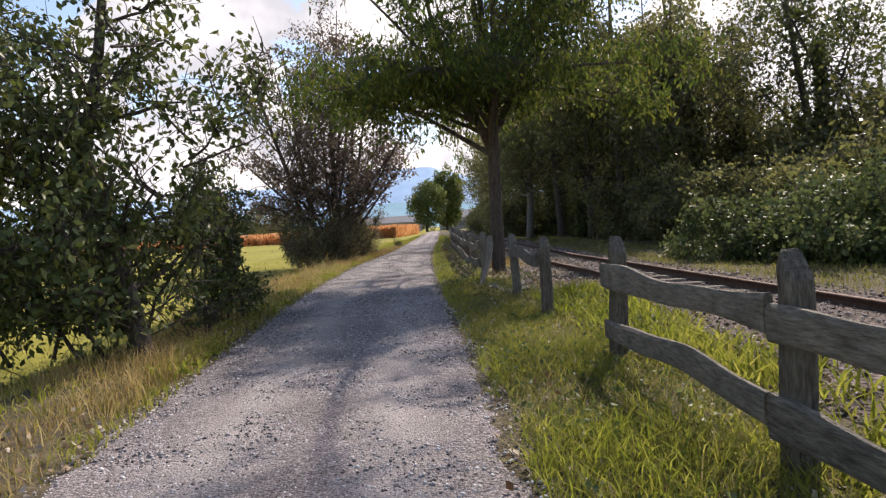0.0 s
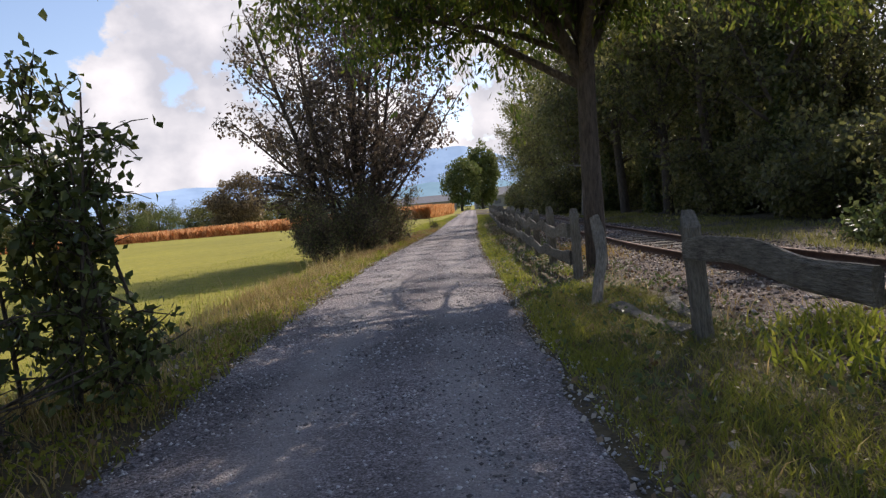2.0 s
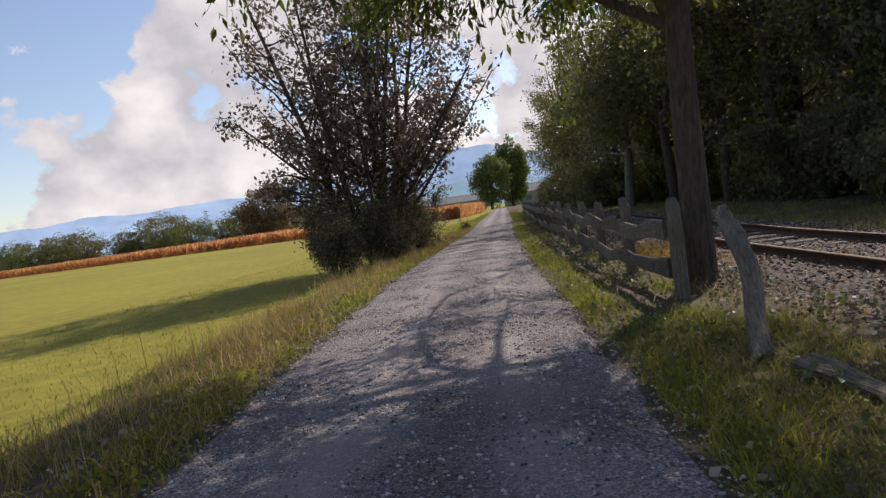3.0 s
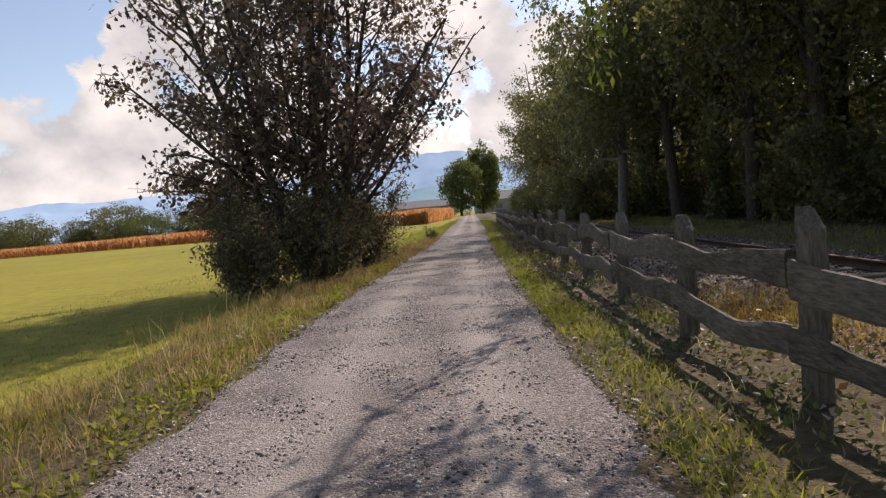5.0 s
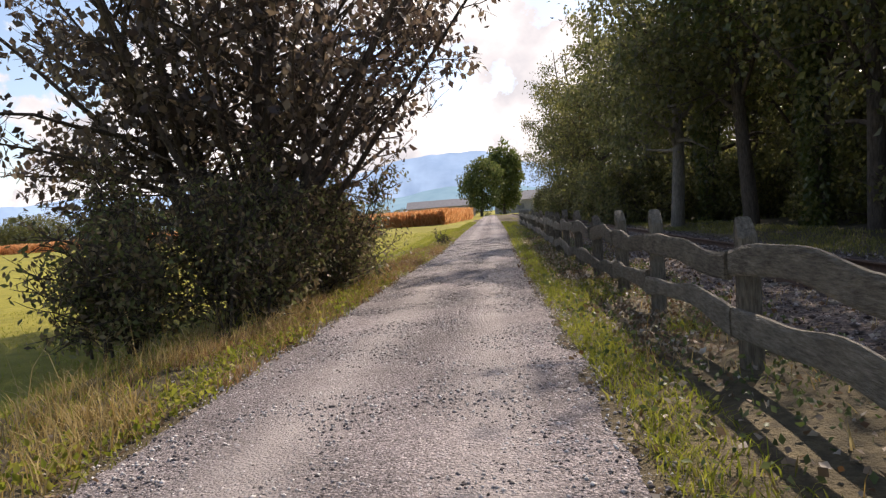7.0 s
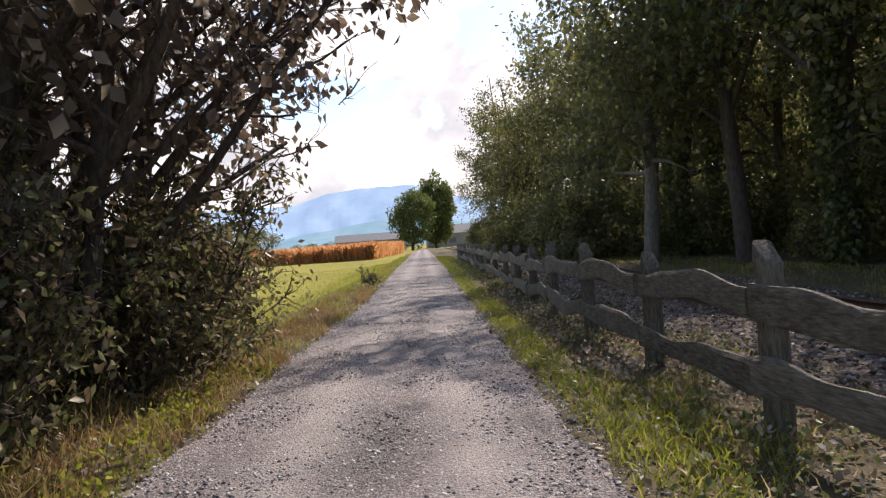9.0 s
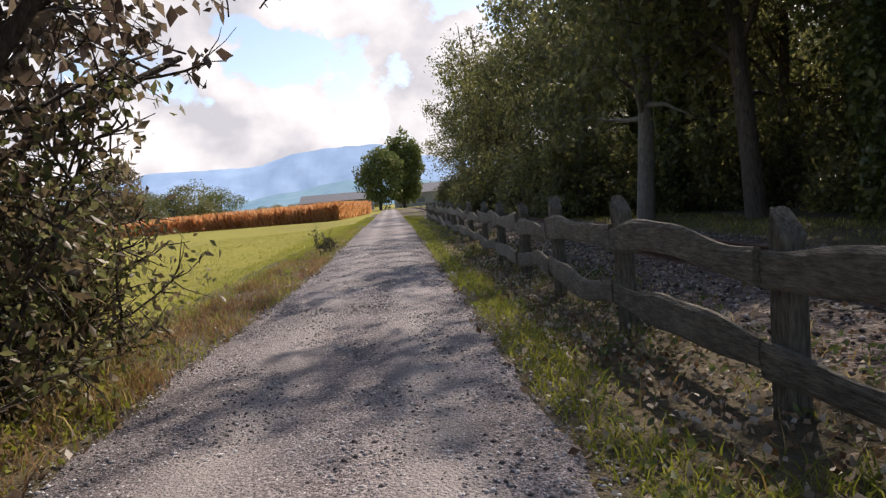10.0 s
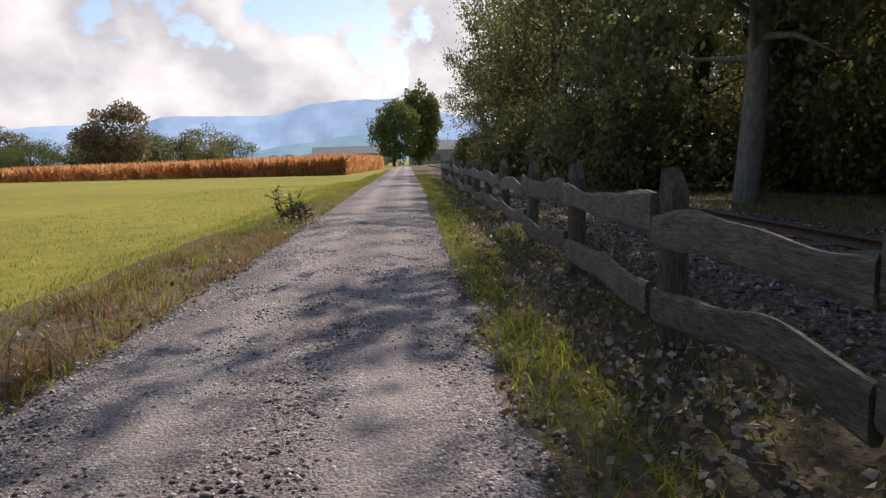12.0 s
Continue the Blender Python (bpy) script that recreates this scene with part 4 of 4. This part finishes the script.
def build_grass():
    rng = np.random.default_rng(77)

    def field(n, ylo, yhi, left, right, p=1.0, clump=2.0, cut=-0.1):
        y = ylo + (yhi - ylo) * rng.uniform(0, 1, n) ** p
        x = left(y) + (right(y) - left(y)) * rng.uniform(0, 1, n)
        c = np.array([noise.noise((a * clump, b * clump * 0.6, 7.0)) for a, b in zip(x, y)])
        k = c + rng.normal(size=n) * 0.25 > cut
        return x[k], y[k], c[k]
    def thin(x, y, c, keep):
        k = rng.uniform(0, 1, len(x)) < keep
        return x[k], y[k], c[k]
    # left verge: straw, thinning out past the tall tree, with green at the track edge
    x, y, c = field(70000, 0.5, 60, lambda y: road_l(y) - 1.6 + 0.8 * np.clip((y - 34) / 10, 0, 1), lambda y: road_l(y) - 0.05, 1.1, 1.4, 0.0)
    x, y, c = thin(x, y, c, 1 - 0.72 * np.clip((y - 31) / 3, 0, 1))
    tall = 1 - 0.55 * np.clip((y - 31) / 3, 0, 1)
    blades("dry_grass", "dry straw-coloured verge grass", rng, x, y, tall * (0.05 + 0.22 * rng.uniform(0, 1, len(x)) ** 2 + 0.12 * np.clip(c, 0, 1)), 0.0045, M_STRAW, 0.5)
    x, y, c = field(46000, 0.5, 90, lambda y: road_l(y) - 1.3 + 0.4 * np.clip((y - 38) / 15, 0, 1), lambda y: road_l(y) + 0.1, 1.2, 1.7, 0.0)
    blades("verge_grass", "green grass along the track edge", rng, x, y, 0.03 + 0.13 * rng.uniform(0, 1, len(x)) ** 1.5, 0.0055, M_GRASS, 0.6)
    x, y, c = field(13000, 24, 42, lambda y: road_l(y) - 0.95, lambda y: road_l(y) + 0.05, 1.0, 1.4, -0.05)
    blades("withered_grass", "withered reddish-brown grass on the verge", rng, x, y, 0.04 + 0.17 * rng.uniform(0, 1, len(x)) ** 1.5, 0.005, M_WITHER, 0.7)
    # tall seeding stalks
    x, y, c = field(700, 8, 33, lambda y: road_l(y) - 1.7, lambda y: road_l(y) - 0.4, 1.0, 0.8, 0.05)
    blades("grass_stalks", "tall thin seeding grass stalks on the verge", rng, x, y, 0.35 + 0.4 * rng.uniform(0, 1, len(x)), 0.003, M_STRAW, 0.35)
    # right verge: clumpy short grass, lush near the start
    x, y, c = field(95000, 0.5, 80, lambda y: road_r(y) - 0.08, lambda y: fence_x(y) + 0.1, 1.2, 1.3, -0.06)
    bare = (y > 9) & (x > road_r(y) + 0.3) & (c + rng.normal(size=len(c)) * 0.1 < 0.2)
    x, y, c = x[~bare], y[~bare], c[~bare]
    lush = 1.0 + 0.45 * np.clip((8 - y) / 3, 0, 1)
    blades("verge_grass", "bright green grass under the fence", rng, x, y, lush * (0.03 + 0.11 * rng.uniform(0, 1, len(x)) ** 1.4 + 0.05 * np.clip(c, 0, 1)), 0.0045, M_GRASS, 0.7)
    x, y, c = field(11000, 0.5, 60, lambda y: road_r(y) + 0.3, lambda y: fence_x(y) + 1.5, 1.2, 1.5, 0.1)
    blades("dry_grass", "dry grass tufts by the fence", rng, x, y, 0.04 + 0.18 * rng.uniform(0, 1, len(x)) ** 2, 0.0045, M_STRAW, 0.6)
    x, y, c = field(7000, 2, 11, lambda y: fence_x(y) + 0.1, lambda y: fence_x(y) + 1.3, 1.0, 1.5, -0.05)
    blades("verge_grass", "leafy weeds between fence and railway", rng, x, y, 0.05 + 0.2 * rng.uniform(0, 1, len(x)), 0.012, M_GRASS, 0.6)
    x, y, c = field(26000, 10, 80, lambda y: road_r(y) - 0.1, lambda y: road_r(y) + 0.45, 1.2, 1.8, -0.1)
    blades("verge_grass", "short fresh grass at the edge of the gravel", rng, x, y, 0.025 + 0.09 * rng.uniform(0, 1, len(x)), 0.0055, M_GRASS, 0.7)
    # close turf at the start of the right verge
    x, y, c = field(30000, 0.5, 14, lambda y: road_r(y) + 0.02, lambda y: fence_x(y) + 0.35, 1.0, 1.6, -0.6)
    blades("verge_grass", "fine mixed green turf beside the fence", rng, x, y, 0.03 + 0.1 * rng.uniform(0, 1, len(x)), 0.004, M_GRASS_DULL, 0.8)
    # low broad-leaved weeds in patches under the fence and on the left edge
    for lab, n, ylo, yhi, lo, hi, cut, mat in (("low broad-leaved weeds under the fence", 30000, 1, 60, lambda y: road_r(y) - 0.02, lambda y: fence_x(y) + 0.9, 0.08, M_LEAF_BUSH),
                                               ("leafy green weeds at the track edge", 12000, 6, 32, lambda y: road_l(y) - 0.5, lambda y: road_l(y) + 0.02, 0.05, M_GRASS)):
        x, y, c = field(n, ylo, yhi, lo, hi, 1.2, 1.9, cut)
        V, F = leaves(rng, np.stack([x, y, ground_z(x, y) + 0.02 + 0.11 * rng.uniform(0, 1, len(x)) ** 1.5], 1), 0.05, -0.2, 0.6)
        tagged(new("low_weeds", from_arrays("low_weeds", V, F, mat)), lab, "weeds", kind="stuff")
    # ochre tufts on the ballast side of the fence
    n = 2300
    y = rng.normal(19.4, 1.0, n)
    x = fence_x(y) + 0.95 + rng.normal(0, 0.3, n)
    blades("ochre_grass", "ochre dry grass patch behind the fence", rng, x, y, 0.03 + 0.11 * rng.uniform(0, 1, n), 0.006, M_OCHRE, 0.5)
    # grass beyond the railway
    x, y, c = field(50000, 4, 90, lambda y: fence_x(y) + 4.0, lambda y: fence_x(y) + 7.2, 1.1, 0.9)
    blades("grass", "short grass between railway and forest", rng, x, y, 0.04 + 0.1 * rng.uniform(0, 1, len(x)), 0.008, M_GRASS_DULL, 0.5)
    # meadow near the verge, sparser away from it
    n = 50000
    y = rng.uniform(6, 70, n)
    x = road_l(y) - 0.9 - 8 * rng.uniform(0, 1, n) ** 2.2
    blades("meadow_grass", "mown meadow grass", rng, x, y, 0.02 + 0.05 * rng.uniform(0, 1, n), 0.006, M_GRASS, 0.6)


def build_weeds():
    rng = np.random.default_rng(91)
    for x, y, h, mats in ((-1.55, 43.6, 0.75, (M_LEAF_WALNUT,)), (-1.35, 44.2, 0.55, (M_LEAF_WALNUT,)),
                          (-2.75, 32.6, 0.7, (M_LEAF_BROWN,)), (-2.95, 9.0, 0.5, (M_LEAF_WALNUT,))):
        st = [((rng.normal() * 0.05, rng.normal() * 0.05, -0.03), (rng.normal() * 0.35, rng.normal() * 0.35, 1), h * rng.uniform(0.6, 1.1), 0.008, 0.003, 0.09, 5) for _ in range(7)]
        p, s = grow(rng, st[:5], 5, h * 0.3, 2, 0.14, 0.25, 0.03, 0.1, 0.6, 2.5, 0.2)
        tree("weed_plant", (x, y, float(ground_z(x, y))), "wiry leafy weed on the grassy verge", p, s, rng, 0.06, mats, M_BARK, 0.3, 0.5, "verge weeds", "plant")


build_weeds()
build_grass()


def build_stones():
    rng = np.random.default_rng(88)

    def scatter(name, label, cat, n, ylo, yhi, left, right, smin, smax, mat, lift, crown=0.0, p=1.0):
        y = ylo + (yhi - ylo) * rng.uniform(0, 1, n) ** p
        u = rng.uniform(0, 1, n)
        x = left(y) + (right(y) - left(y)) * u
        s = smin + (smax - smin) * rng.uniform(0, 1, n) ** 3
        o = np.array([(1, 0, 0), (0, 1, 0), (-1, 0, 0), (0, -1, 0), (0, 0, 0.7), (0, 0, -0.6)], float)
        a = rng.uniform(0, 6.28, n)
        R = np.zeros((n, 3, 3))
        R[:, 0, 0], R[:, 0, 1], R[:, 1, 0], R[:, 1, 1], R[:, 2, 2] = np.cos(a), -np.sin(a), np.sin(a), np.cos(a), 1
        V = np.einsum("nij,nkj->nki", R, o[None] * rng.uniform(0.55, 1.2, (n, 6, 1))) * s[:, None, None]
        V = V + np.stack([x, y, ground_z(x, y) + lift + crown * (1 - (2 * u - 1) ** 2)], 1)[:, None]
        f = np.array([(0, 1, 4), (1, 2, 4), (2, 3, 4), (3, 0, 4), (1, 0, 5), (2, 1, 5), (3, 2, 5), (0, 3, 5)])
        F = (np.arange(n)[:, None, None] * 6 + f[None]).reshape(-1, 3)
        tagged(new(name, from_arrays(name, V.reshape(-1, 3), F, mat)), label, cat, kind="stuff")
    scatter("gravel_stones", "loose pale gravel on the track", "gravel", 110000, 1.0, 46, lambda y: road_l(y) - 0.05, lambda y: road_r(y) + 0.05, 0.005, 0.019, M_STONE, 0.019, 0.03)
    scatter("ballast_stones", "loose railway ballast stones", "ballast", 30000, 1.0, 50, lambda y: fence_x(y) + 0.5, lambda y: fence_x(y) + 4.2, 0.010, 0.04, M_BSTONE, 0.03)
    # fallen leaves
    n = 12000
    y = rng.uniform(2, 50, n)
    side = rng.uniform(0, 1, n)
    x = np.where(side < 0.2, road_l(y) - rng.uniform(-0.15, 0.8, n), road_r(y) + rng.uniform(-0.2, 3.4, n))
    V, F = leaves(rng, np.stack([x, y, ground_z(x, y) + 0.04], 1), 0.055, 0.0, 0.7)
    V[:, 2] = np.clip(V[:, 2], 0.02 + ground_z(V[:, 0], V[:, 1]), None)
    n2 = 7000
    y2 = rng.uniform(24, 44, n2)
    x2 = road_r(y2) + 0.25 + rng.uniform(0, 1.3, n2)
    V2, F2 = leaves(rng, np.stack([x2, y2, ground_z(x2, y2) + 0.06], 1), 0.045, 0.0, 0.75)
    V2[:, 2] = np.clip(V2[:, 2], 0.02 + ground_z(V2[:, 0], V2[:, 1]), None)
    V, F = np.concatenate([V, V2]), np.concatenate([F, F2 + len(V)])
    tagged(new("leaf_litter", from_arrays("leaf_litter", V, F, M_DEADLEAF)), "fallen brown leaves along the verges", "leaf litter", kind="stuff")


build_stones()
